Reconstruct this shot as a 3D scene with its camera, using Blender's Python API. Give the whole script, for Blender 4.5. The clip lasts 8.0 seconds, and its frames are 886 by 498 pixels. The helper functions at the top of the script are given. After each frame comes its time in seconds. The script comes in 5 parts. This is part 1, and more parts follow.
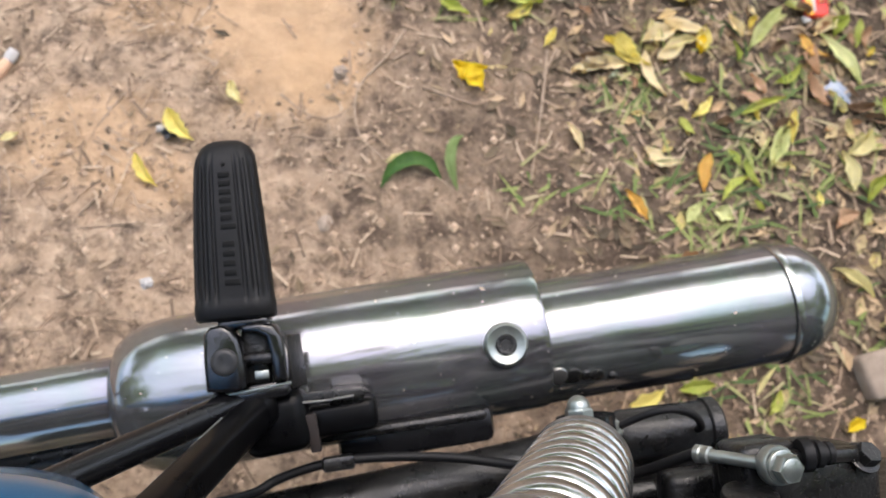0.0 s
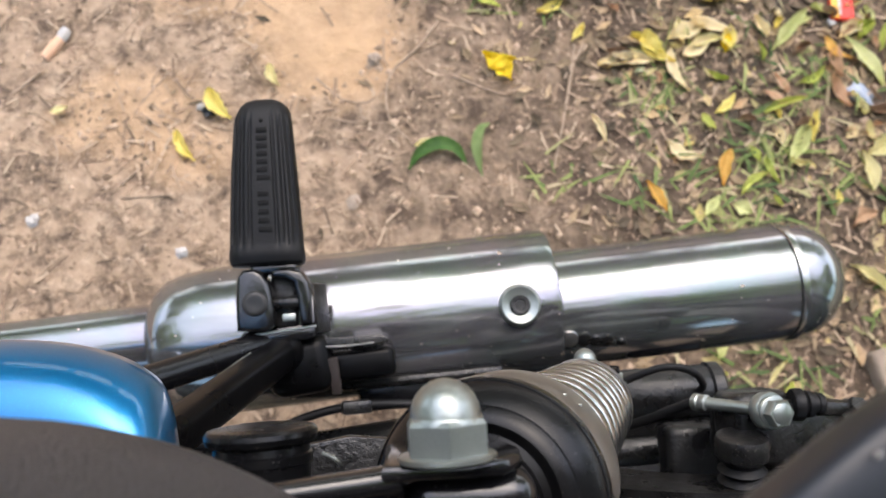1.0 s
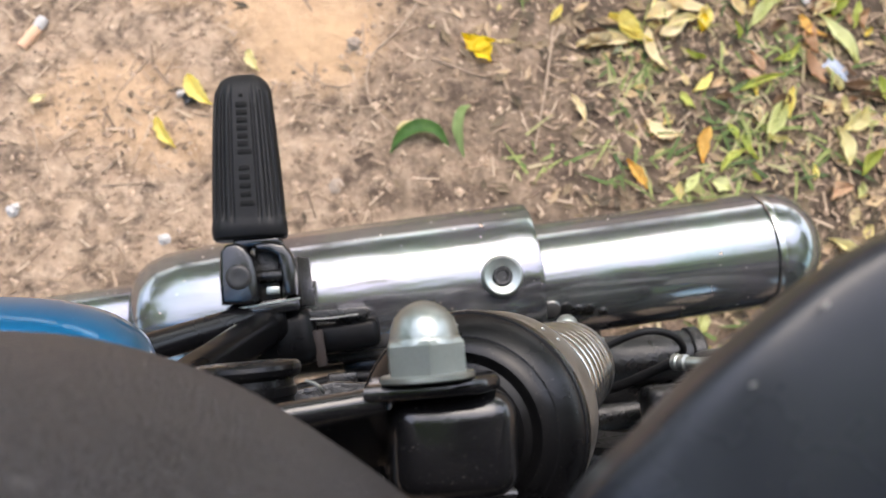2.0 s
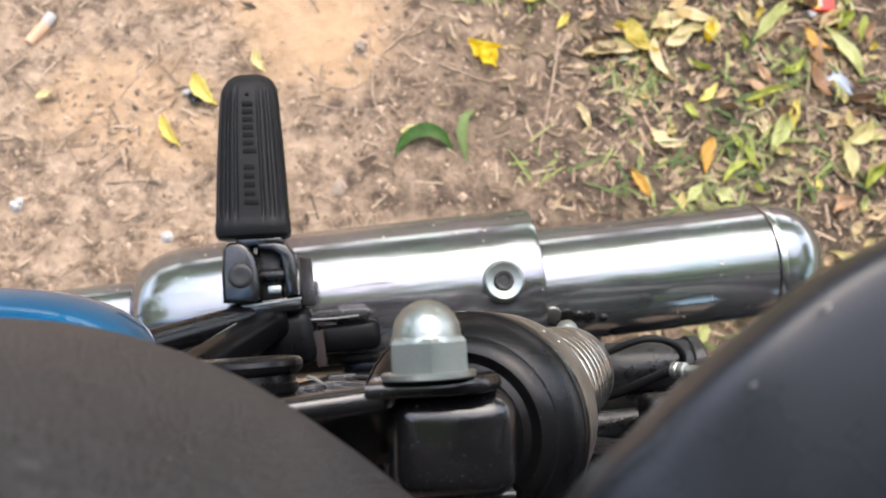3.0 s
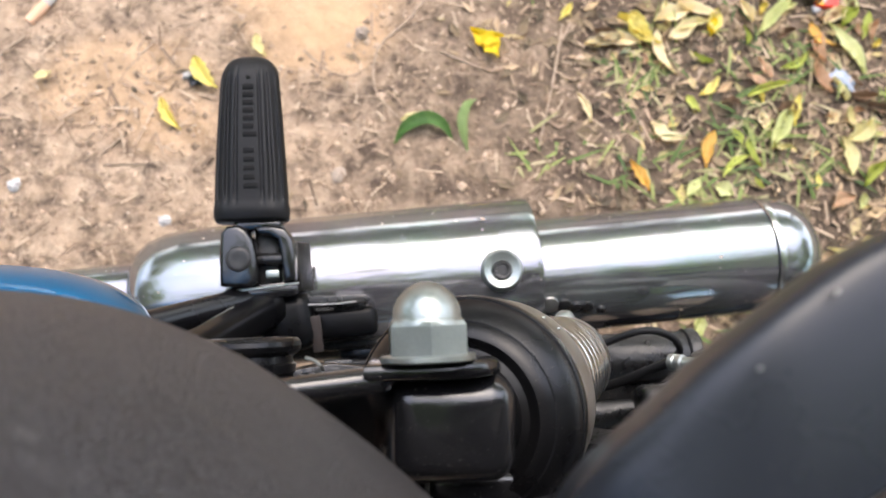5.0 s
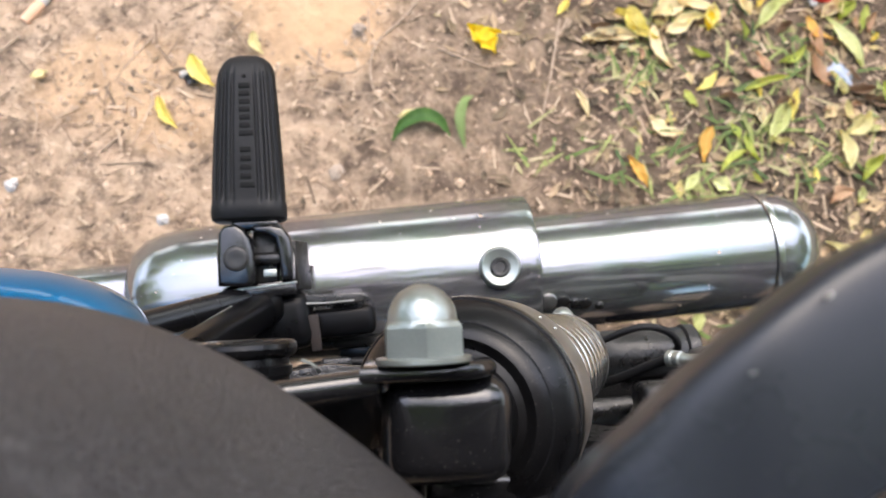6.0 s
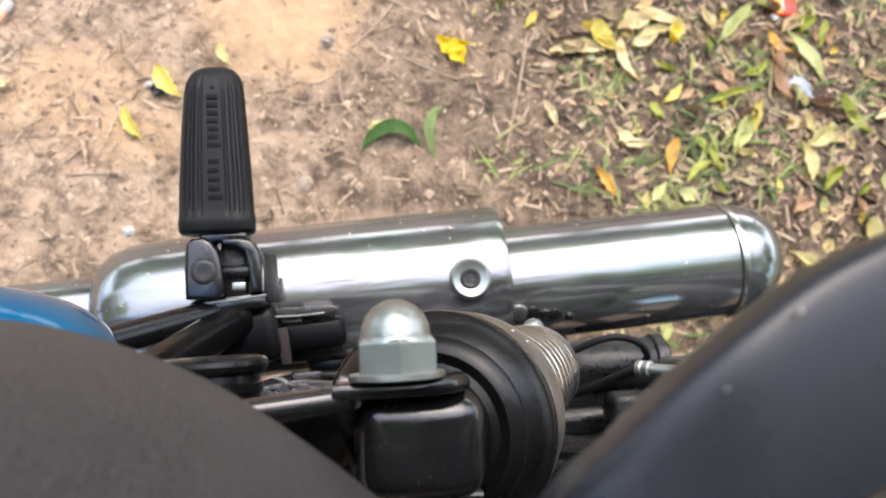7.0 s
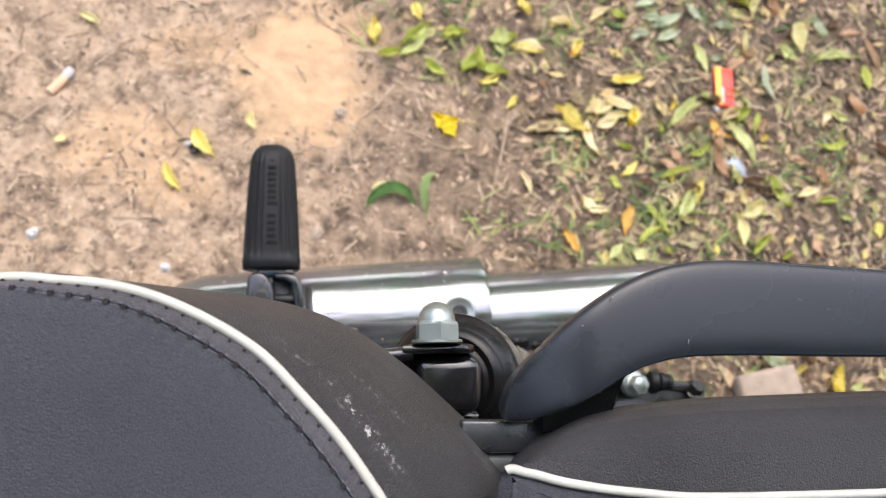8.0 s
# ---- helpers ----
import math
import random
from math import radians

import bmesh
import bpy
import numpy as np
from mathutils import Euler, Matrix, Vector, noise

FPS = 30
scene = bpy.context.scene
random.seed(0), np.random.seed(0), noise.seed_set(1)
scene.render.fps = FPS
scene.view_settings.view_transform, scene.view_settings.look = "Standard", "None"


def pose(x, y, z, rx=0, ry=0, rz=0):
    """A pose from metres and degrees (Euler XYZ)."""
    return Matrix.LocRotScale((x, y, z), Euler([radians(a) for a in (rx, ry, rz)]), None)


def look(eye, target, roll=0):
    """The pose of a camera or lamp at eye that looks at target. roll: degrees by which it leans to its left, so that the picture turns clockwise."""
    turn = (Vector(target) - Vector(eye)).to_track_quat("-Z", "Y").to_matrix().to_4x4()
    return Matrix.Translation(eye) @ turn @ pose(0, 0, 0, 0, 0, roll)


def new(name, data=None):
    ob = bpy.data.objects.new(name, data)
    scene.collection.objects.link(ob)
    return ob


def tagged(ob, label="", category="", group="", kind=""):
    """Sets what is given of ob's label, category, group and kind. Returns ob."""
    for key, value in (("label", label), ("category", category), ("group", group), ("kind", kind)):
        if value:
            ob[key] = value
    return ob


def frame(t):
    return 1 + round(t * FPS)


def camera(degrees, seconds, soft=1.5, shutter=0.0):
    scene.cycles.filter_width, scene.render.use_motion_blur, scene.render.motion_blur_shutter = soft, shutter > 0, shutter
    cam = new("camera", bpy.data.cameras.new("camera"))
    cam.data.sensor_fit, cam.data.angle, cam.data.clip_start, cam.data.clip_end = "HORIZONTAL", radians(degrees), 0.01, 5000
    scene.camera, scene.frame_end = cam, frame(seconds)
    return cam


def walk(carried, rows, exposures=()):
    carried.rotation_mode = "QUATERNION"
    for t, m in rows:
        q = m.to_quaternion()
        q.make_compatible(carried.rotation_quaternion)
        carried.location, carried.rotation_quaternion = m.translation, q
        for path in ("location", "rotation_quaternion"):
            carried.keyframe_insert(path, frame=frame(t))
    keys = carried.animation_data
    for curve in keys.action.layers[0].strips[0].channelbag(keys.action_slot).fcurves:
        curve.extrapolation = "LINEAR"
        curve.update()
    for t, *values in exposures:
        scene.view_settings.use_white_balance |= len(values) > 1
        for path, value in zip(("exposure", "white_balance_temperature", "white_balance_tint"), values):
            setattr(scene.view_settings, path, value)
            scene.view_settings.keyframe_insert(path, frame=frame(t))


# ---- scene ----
cam = camera(58.3, 8.0, soft=1.2)
cam.data.dof.use_dof = True
cam.data.dof.focus_distance = 0.29
cam.data.dof.aperture_fstop = 17.0
PATH = [
    (0, (0.0823, 0.0364, 0.857), (0.2307, 0.5369, -1.074), 10.7),
    (0.2, (0.0784, 0.0406, 0.8541), (0.1671, 0.5398, -1.0805), 4.36),
    (0.3, (0.0870, 0.0257, 0.8768), (0.1504, 0.5297, -1.0576), 1.69),
    (0.4, (0.0905, 0.0040, 0.8826), (0.1401, 0.5118, -1.0512), 0.62),
    (0.5, (0.0899, -0.0064, 0.888), (0.135, 0.5138, -1.043), 1.0),
    (1, (0.083, -0.0048, 0.877), (0.1646, 0.5306, -1.049), 5.3),
    (1.5, (0.084, -0.0184, 0.877), (0.1974, 0.4994, -1.052), 7.5),
    (3, (0.0829, -0.0232, 0.878), (0.1991, 0.5113, -1.045), 8.9),
    (3.5, (0.0827, -0.0242, 0.878), (0.1999, 0.5101, -1.046), 9.7),
    (4, (0.0815, -0.025, 0.876), (0.2007, 0.5048, -1.049), 10.2),
    (4.5, (0.0815, -0.025, 0.876), (0.2038, 0.4959, -1.051), 11.0),
    (6, (0.0829, -0.0232, 0.876), (0.2068, 0.4777, -1.056), 11.2),
    (6.5, (0.0817, -0.024, 0.875), (0.2366, 0.478, -1.054), 14.1),
    (7, (0.0821, -0.022, 0.876), (0.2845, 0.4988, -1.045), 18.0),
    (7.2, (0.0857, -0.0216, 0.8899), (0.3142, 0.5099, -1.0246), 20.06),
    (7.3, (0.0869, -0.0242, 0.9149), (0.3229, 0.5106, -0.9977), 20.74),
    (7.5, (0.0818, -0.0415, 0.953), (0.3313, 0.5239, -0.949), 21.1),
    (7.7, (0.0716, -0.0557, 0.9828), (0.3392, 0.5289, -0.9140), 22.98),
    (8, (0.0455, -0.0741, 1.029), (0.3126, 0.5672, -0.847), 21.4),
]
walk(cam, [(t, look(eye, target, roll)) for t, eye, target, roll in PATH],
     [(0.0, 1.54), (1.5, 1.72), (3.5, 1.90), (6.5, 1.97), (7.5, 1.95), (8.0, 1.88)])

# ---- world, sun, exposure ----
world = bpy.data.worlds.new("sky")
scene.world = world
world.use_nodes = True
wn = world.node_tree
wn.nodes.clear()
sky = wn.nodes.new("ShaderNodeTexSky")
sky.sky_type = "NISHITA"
sky.sun_disc = False
sky.sun_elevation = radians(58)
sky.sun_rotation = radians(20)
sky.dust_density = 3.0
bg = wn.nodes.new("ShaderNodeBackground")
bg.inputs["Strength"].default_value = 0.15
wout = wn.nodes.new("ShaderNodeOutputWorld")
wn.links.new(sky.outputs[0], bg.inputs[0])
wn.links.new(bg.outputs[0], wout.inputs[0])

sun = new("sun", bpy.data.lights.new("sun", "SUN"))
sun.data.energy = 1.64
sun.data.angle = radians(150)
sun.data.color = (0.905, 0.888, 1.0)
sun.matrix_world = look((0.5, 1.2, 3.0), (0, 0, 0))


# ---- materials ----
def nodes_of(name):
    m = bpy.data.materials.new(name)
    m.use_nodes = True
    nt = m.node_tree
    return m, nt, nt.nodes["Principled BSDF"]


def noise_node(nt, scale, detail=4.0, rough=0.55, coord="Object", offset=0.0):
    tc = nt.nodes.new("ShaderNodeTexCoord")
    n = nt.nodes.new("ShaderNodeTexNoise")
    n.inputs["Scale"].default_value = scale
    n.inputs["Detail"].default_value = detail
    n.inputs["Roughness"].default_value = rough
    if offset:
        mp = nt.nodes.new("ShaderNodeMapping")
        mp.inputs["Location"].default_value = (offset, offset * 0.7, offset * 1.3)
        nt.links.new(tc.outputs[coord], mp.inputs[0])
        nt.links.new(mp.outputs[0], n.inputs["Vector"])
    else:
        nt.links.new(tc.outputs[coord], n.inputs["Vector"])
    return n


def ramp(nt, src, stops, mode="LINEAR"):
    r = nt.nodes.new("ShaderNodeValToRGB")
    r.color_ramp.interpolation = mode
    while len(r.color_ramp.elements) < len(stops):
        r.color_ramp.elements.new(0.5)
    for e, (p, c) in zip(r.color_ramp.elements, stops):
        e.position = p
        e.color = (*c, 1) if len(c) == 3 else c
    nt.links.new(src, r.inputs[0])
    return r


def mix(nt, fac, a, b, kind="MIX"):
    m = nt.nodes.new("ShaderNodeMix")
    m.data_type = "RGBA"
    m.blend_type = kind
    for sock, v in ((m.inputs[0], fac), (m.inputs[6], a), (m.inputs[7], b)):
        if hasattr(v, "is_linked"):
            nt.links.new(v, sock)
        elif isinstance(v, tuple):
            sock.default_value = (*v, 1)
        else:
            sock.default_value = v
    return m.outputs[2]


def grey(v):
    return (v, v, v)


def bump(nt, bsdf, height, strength, distance):
    b = nt.nodes.new("ShaderNodeBump")
    b.inputs["Strength"].default_value = strength
    b.inputs["Distance"].default_value = distance
    nt.links.new(height, b.inputs["Height"])
    nt.links.new(b.outputs[0], bsdf.inputs["Normal"])
    return b


def surface(name, low, high, rough=(0.4, 0.6), metal=0.0, scale=60.0, fine=900.0, relief=0.15, depth=0.0006, coat=0.0, dust=0.0, gloss=0.5):
    """A worn surface: colour, gloss and relief vary at two scales; dust lies in a coarse pattern over it."""
    m, nt, b = nodes_of(name)
    n1 = noise_node(nt, scale, 5.0)
    n2 = noise_node(nt, fine, 3.0, offset=3.1)
    col = ramp(nt, n1.outputs[0], [(0.3, low), (0.7, high)]).outputs[0]
    col = mix(nt, 0.25, col, ramp(nt, n2.outputs[0], [(0.3, low), (0.7, high)]).outputs[0])
    if dust:
        n3 = noise_node(nt, 35.0, 8.0, 0.7, offset=7.7)
        f = ramp(nt, n3.outputs[0], [(0.5, grey(0)), (0.8, grey(dust))]).outputs[0]
        col = mix(nt, f, col, (0.30, 0.25, 0.19))
        n4 = noise_node(nt, 1500.0, 1.0, offset=1.7)
        f2 = ramp(nt, n4.outputs[0], [(0.71, grey(0)), (0.76, grey(min(1.0, dust * 8)))]).outputs[0]
        col = mix(nt, f2, col, (0.60, 0.55, 0.48))
    nt.links.new(col, b.inputs["Base Color"])
    nt.links.new(ramp(nt, n1.outputs[0], [(0.3, grey(rough[0])), (0.7, grey(rough[1]))]).outputs[0], b.inputs["Roughness"])
    b.inputs["Metallic"].default_value = metal
    b.inputs["Specular IOR Level"].default_value = gloss
    b.inputs["Coat Weight"].default_value = coat
    b.inputs["Coat Roughness"].default_value = 0.08
    if relief:
        bump(nt, b, n2.outputs[0], relief, depth)
    return m


def chrome_material():
    """Polished plate: nearly a mirror, with wiped streaks along the tube that also paint streaked reflections into its
    colour, soft dents, and rust pin-holes.
    """
    m, nt, b = nodes_of("chrome")
    n1 = noise_node(nt, 22.0, 6.0, 0.65)
    spots = noise_node(nt, 210.0, 1.0, offset=5.0)
    sp = ramp(nt, spots.outputs[0], [(0.755, grey(0)), (0.775, grey(1))]).outputs[0]
    tc = nt.nodes.new("ShaderNodeTexCoord")
    mp = nt.nodes.new("ShaderNodeMapping")
    mp.inputs["Scale"].default_value = (0.07, 1.0, 1.0)
    nt.links.new(tc.outputs["Object"], mp.inputs[0])
    streak = nt.nodes.new("ShaderNodeTexNoise")
    streak.inputs["Scale"].default_value = 170.0
    streak.inputs["Detail"].default_value = 4.0
    streak.inputs["Roughness"].default_value = 0.6
    nt.links.new(mp.outputs[0], streak.inputs["Vector"])
    wave = nt.nodes.new("ShaderNodeTexNoise")
    wave.inputs["Scale"].default_value = 26.0
    wave.inputs["Detail"].default_value = 2.0
    nt.links.new(tc.outputs["Object"], wave.inputs["Vector"])
    # lighter and darker streaks of mirrored surroundings, put into the base colour
    base = ramp(nt, streak.outputs[0], [(0.30, (0.232, 0.238, 0.239)), (0.55, (0.260, 0.266, 0.265)), (0.75, (0.288, 0.292, 0.291))]).outputs[0]
    tint = noise_node(nt, 17.0, 2.0, 0.5, offset=11.0)
    base = mix(nt, 1.0, base, ramp(nt, tint.outputs[0], [(0.35, (0.90, 1.02, 0.96)), (0.5, (1.0, 1.0, 1.0)), (0.65, (1.04, 0.97, 1.04))]).outputs[0], "MULTIPLY")
    nt.links.new(mix(nt, sp, base, (0.45, 0.36, 0.28)), b.inputs["Base Color"])
    nt.links.new(ramp(nt, n1.outputs[0], [(0.3, grey(0.88)), (0.7, grey(0.77))]).outputs[0], b.inputs["Metallic"])
    r = ramp(nt, n1.outputs[0], [(0.35, grey(0.10)), (0.75, grey(0.18))]).outputs[0]
    r = mix(nt, 0.4, r, ramp(nt, streak.outputs[0], [(0.35, grey(0.09)), (0.7, grey(0.22))]).outputs[0])
    nt.links.new(mix(nt, sp, r, grey(0.7)), b.inputs["Roughness"])
    h = nt.nodes.new("ShaderNodeMath")
    h.operation = "MULTIPLY_ADD"
    nt.links.new(streak.outputs[0], h.inputs[0])
    h.inputs[1].default_value = 0.10
    nt.links.new(wave.outputs[0], h.inputs[2])
    bump(nt, b, h.outputs[0], 0.30, 0.0012)
    return m


def vinyl_material(name, low, high, scuffs):
    """Seat cover: pebbled grain, pores, and pale cracks and scuffs where it is worn."""
    m, nt, b = nodes_of(name)
    tc = nt.nodes.new("ShaderNodeTexCoord")
    v = nt.nodes.new("ShaderNodeTexVoronoi")
    v.feature = "DISTANCE_TO_EDGE"
    v.inputs["Scale"].default_value = 1150.0 if scuffs else 1200.0
    nt.links.new(tc.outputs["Object"], v.inputs["Vector"])
    n1 = noise_node(nt, 18.0, 6.0, 0.6)
    n2 = noise_node(nt, 900.0, 3.0, 0.6, offset=4.0)
    col = ramp(nt, n1.outputs[0], [(0.3, low), (0.7, high)]).outputs[0]
    grain = ramp(nt, v.outputs[0], [(0.0, grey(0.64)), (0.25, grey(1.0))]).outputs[0]
    col = mix(nt, 1.0, col, grain, "MULTIPLY")
    if scuffs:
        for centre, across, edge, length, scale, low_cut, pale in (
                ((0.0540, 0.0905, 0.786), (0.790, 0.613, 0.0), 0.0013, 0.013, 330.0, 0.545, 0.60),
                ((0.0570, 0.1000, 0.778), (0.678, 0.734, 0.0), 0.0005, 0.016, 520.0, 0.535, 0.26),
                ((0.0340, 0.1112, 0.786), (0.640, 0.768, 0.0), 0.0006, 0.008, 520.0, 0.535, 0.20),
                ((0.0951, 0.0827, 0.760), (0.916, 0.400, 0.0), 0.0035, 0.010, 620.0, 0.505, 0.15)):
            n3 = noise_node(nt, scale, 6.0, 0.75, offset=9.0)
            gap = nt.nodes.new("ShaderNodeVectorMath")
            gap.operation = "SUBTRACT"
            gap.inputs[1].default_value = centre
            nt.links.new(tc.outputs["Object"], gap.inputs[0])
            falls = []
            for axis, reach, soft in ((across, edge, 0.0014), ((-across[1], across[0], 0.0), length, length * 1.2)):
                dt = nt.nodes.new("ShaderNodeVectorMath")
                dt.operation = "DOT_PRODUCT"
                dt.inputs[1].default_value = axis
                nt.links.new(gap.outputs[0], dt.inputs[0])
                ab = nt.nodes.new("ShaderNodeMath")
                ab.operation = "ABSOLUTE"
                nt.links.new(dt.outputs["Value"], ab.inputs[0])
                falls.append(_fall(nt, ab.outputs[0], reach, soft))
            worn = nt.nodes.new("ShaderNodeMath")
            worn.operation = "MULTIPLY"
            nt.links.new(falls[0], worn.inputs[0])
            nt.links.new(falls[1], worn.inputs[1])
            f = nt.nodes.new("ShaderNodeMath")
            f.operation = "MULTIPLY"
            nt.links.new(ramp(nt, n3.outputs[0], [(low_cut, grey(0)), (low_cut + 0.06, grey(scuffs))]).outputs[0], f.inputs[0])
            nt.links.new(worn.outputs[0], f.inputs[1])
            col = mix(nt, f.outputs[0], col, (pale, pale * 0.97, pale * 0.94))
    nt.links.new(col, b.inputs["Base Color"])
    b.inputs["Specular IOR Level"].default_value = 0.30 if scuffs else 0.22
    nt.links.new(ramp(nt, n1.outputs[0], [(0.3, grey(0.36)), (0.7, grey(0.50))]).outputs[0], b.inputs["Roughness"])
    h = nt.nodes.new("ShaderNodeMath")
    h.operation = "ADD"
    nt.links.new(grain, h.inputs[0])
    nt.links.new(n2.outputs[0], h.inputs[1])
    crease = noise_node(nt, 150.0, 4.0, 0.65, offset=6.0)
    h2 = nt.nodes.new("ShaderNodeMath")
    h2.operation = "MULTIPLY_ADD"
    nt.links.new(crease.outputs[0], h2.inputs[0])
    h2.inputs[1].default_value = 0.20 if scuffs else 0.16
    nt.links.new(h.outputs[0], h2.inputs[2])
    bump(nt, b, h2.outputs[0], 0.95 if scuffs else 0.60, 0.0010)
    return m


def paint_material():
    m, nt, b = nodes_of("blue_paint")
    n1 = noise_node(nt, 12.0, 3.0)
    n2 = noise_node(nt, 2500.0, 1.0, offset=2.0)
    col = ramp(nt, n1.outputs[0], [(0.3, (0.002, 0.120, 0.300)), (0.7, (0.004, 0.165, 0.390))]).outputs[0]
    col = mix(nt, ramp(nt, n2.outputs[0], [(0.6, grey(0)), (0.75, grey(0.4))]).outputs[0], col, (0.01, 0.27, 0.52))
    nt.links.new(col, b.inputs["Base Color"])
    b.inputs["Metallic"].default_value = 0.80
    b.inputs["Roughness"].default_value = 0.34
    b.inputs["Coat Weight"].default_value = 0.75
    b.inputs["Coat Roughness"].default_value = 0.07
    return m


def patch_mask(nt, x, y, rx, ry, soft):
    """1 inside an ellipse on the ground with a ragged edge, 0 outside."""
    tc = nt.nodes.new("ShaderNodeTexCoord")
    mp = nt.nodes.new("ShaderNodeMapping")
    mp.inputs["Location"].default_value = (-x / rx, -y / ry, 0)
    mp.inputs["Scale"].default_value = (1 / rx, 1 / ry, 0)
    nt.links.new(tc.outputs["Object"], mp.inputs[0])
    ln = nt.nodes.new("ShaderNodeVectorMath")
    ln.operation = "LENGTH"
    nt.links.new(mp.outputs[0], ln.inputs[0])
    n = noise_node(nt, 16.0, 6.0, 0.7, offset=x + 2.0)
    ad = nt.nodes.new("ShaderNodeMath")
    ad.operation = "MULTIPLY_ADD"
    nt.links.new(n.outputs[0], ad.inputs[0])
    ad.inputs[1].default_value = 1.3
    nt.links.new(ln.outputs["Value"], ad.inputs[2])
    return _fall(nt, ad.outputs[0], 1.65, soft)


def _fall(nt, value, edge, soft):
    r = nt.nodes.new("ShaderNodeMapRange")
    r.interpolation_type = "SMOOTHSTEP"
    r.inputs["From Min"].default_value = edge + soft
    r.inputs["From Max"].default_value = edge - soft
    nt.links.new(value, r.inputs["Value"])
    return r.outputs[0]


def soil_material():
    m, nt, b = nodes_of("soil")
    n2 = noise_node(nt, 42.0, 8.0, 0.7, offset=1.0)
    n3 = noise_node(nt, 260.0, 4.0, 0.7, offset=2.0)
    sand = ramp(nt, n2.outputs[0], [(0.3, (0.252, 0.179, 0.120)), (0.5, (0.445, 0.319, 0.219)), (0.72, (0.571, 0.429, 0.304))]).outputs[0]
    earth = ramp(nt, n2.outputs[0], [(0.32, (0.042, 0.033, 0.022)), (0.5, (0.130, 0.094, 0.067)), (0.7, (0.302, 0.217, 0.152))]).outputs[0]
    # darker humus under the litter, bare pale sand round it
    f = patch_mask(nt, 0.84, 0.34, 0.68, 0.80, 0.55)
    col = mix(nt, f, sand, earth)
    # trodden dark crumbs
    crumbs = ramp(nt, noise_node(nt, 26.0, 8.0, 0.74, offset=6.0).outputs[0], [(0.38, grey(0.90)), (0.54, grey(0))]).outputs[0]
    col = mix(nt, crumbs, col, (0.084, 0.059, 0.044))
    for x, y, rx, ry, k in ((-0.016, 0.545, 0.095, 0.105, 0.72), (0.03, 0.475, 0.05, 0.05, 0.6), (-0.24, 0.425, 0.085, 0.055, 0.55), (-0.17, 0.365, 0.06, 0.035, 0.45), (-0.165, 0.585, 0.07, 0.035, 0.45), (0.02, 0.63, 0.09, 0.05, 0.6)):
        fade = nt.nodes.new("ShaderNodeMath")
        fade.operation = "MULTIPLY"
        fade.inputs[1].default_value = k
        nt.links.new(patch_mask(nt, x, y, rx, ry, 0.4), fade.inputs[0])
        col = mix(nt, fade.outputs[0], col, (0.605, 0.398, 0.230))
    specks = ramp(nt, n3.outputs[0], [(0.62, grey(0)), (0.74, grey(0.45))]).outputs[0]
    col = mix(nt, specks, col, (0.420, 0.350, 0.285))
    nt.links.new(col, b.inputs["Base Color"])
    b.inputs["Roughness"].default_value = 0.95
    b.inputs["Specular IOR Level"].default_value = 0.15
    h = nt.nodes.new("ShaderNodeMath")
    h.operation = "MULTIPLY_ADD"
    nt.links.new(n3.outputs[0], h.inputs[0])
    h.inputs[1].default_value = 0.35
    nt.links.new(n2.outputs[0], h.inputs[2])
    bump(nt, b, h.outputs[0], 0.9, 0.009)
    return m


def leaf_material(name, low, high, vein):
    """A leaf: blotched colour that differs from leaf to leaf, thin enough to let some light through."""
    m, nt, b = nodes_of(name)
    info = nt.nodes.new("ShaderNodeObjectInfo")
    n1 = noise_node(nt, 90.0, 4.0, 0.6)
    add = nt.nodes.new("ShaderNodeMath")
    add.operation = "MULTIPLY_ADD"
    nt.links.new(info.outputs["Random"], add.inputs[0])
    add.inputs[1].default_value = 0.35
    nt.links.new(n1.outputs[0], add.inputs[2])
    col = ramp(nt, add.outputs[0], [(0.35, low), (0.8, high)]).outputs[0]
    spots = ramp(nt, noise_node(nt, 420.0, 3.0, 0.6, offset=3.0).outputs[0], [(0.66, grey(0)), (0.74, grey(0.35))]).outputs[0]
    nt.links.new(mix(nt, spots, col, vein), b.inputs["Base Color"])
    b.inputs["Roughness"].default_value = 0.6
    b.inputs["Subsurface Weight"].default_value = 0.0
    return m


def litter_material(name, stops):
    m, nt, b = nodes_of(name)
    g = nt.nodes.new("ShaderNodeNewGeometry")
    col = ramp(nt, g.outputs["Random Per Island"], stops, "LINEAR").outputs[0]
    n = noise_node(nt, 300.0, 3.0)
    col = mix(nt, 0.45, col, ramp(nt, n.outputs[0], [(0.3, grey(0.35)), (0.7, grey(1.0))]).outputs[0], "MULTIPLY")
    nt.links.new(col, b.inputs["Base Color"])
    b.inputs["Roughness"].default_value = 0.8
    return m


CHROME = chrome_material()
STEEL = surface("zinc_steel", (0.24, 0.265, 0.25), (0.34, 0.36, 0.335), (0.28, 0.44), 0.82, 40, 1200, 0.2, 0.0004)
SPRING = surface("bright_zinc_wire", (0.38, 0.385, 0.38), (0.48, 0.485, 0.475), (0.15, 0.26), 0.95, 60, 1200, 0.15, 0.0003)
RUST = surface("rusty_steel", (0.010, 0.0066, 0.0055), (0.022, 0.0135, 0.010), (0.7, 0.85), 0.0, 150, 900, 0.4, 0.0006)
DULL = surface("dull_metal", (0.25, 0.245, 0.235), (0.34, 0.33, 0.315), (0.36, 0.5), 1.0, 60, 1200, 0.15, 0.0004)
STAY = surface("grey_painted_steel", (0.035, 0.037, 0.040), (0.075, 0.077, 0.080), (0.22, 0.4), 0.7, 30, 900, 0.15, 0.0004)
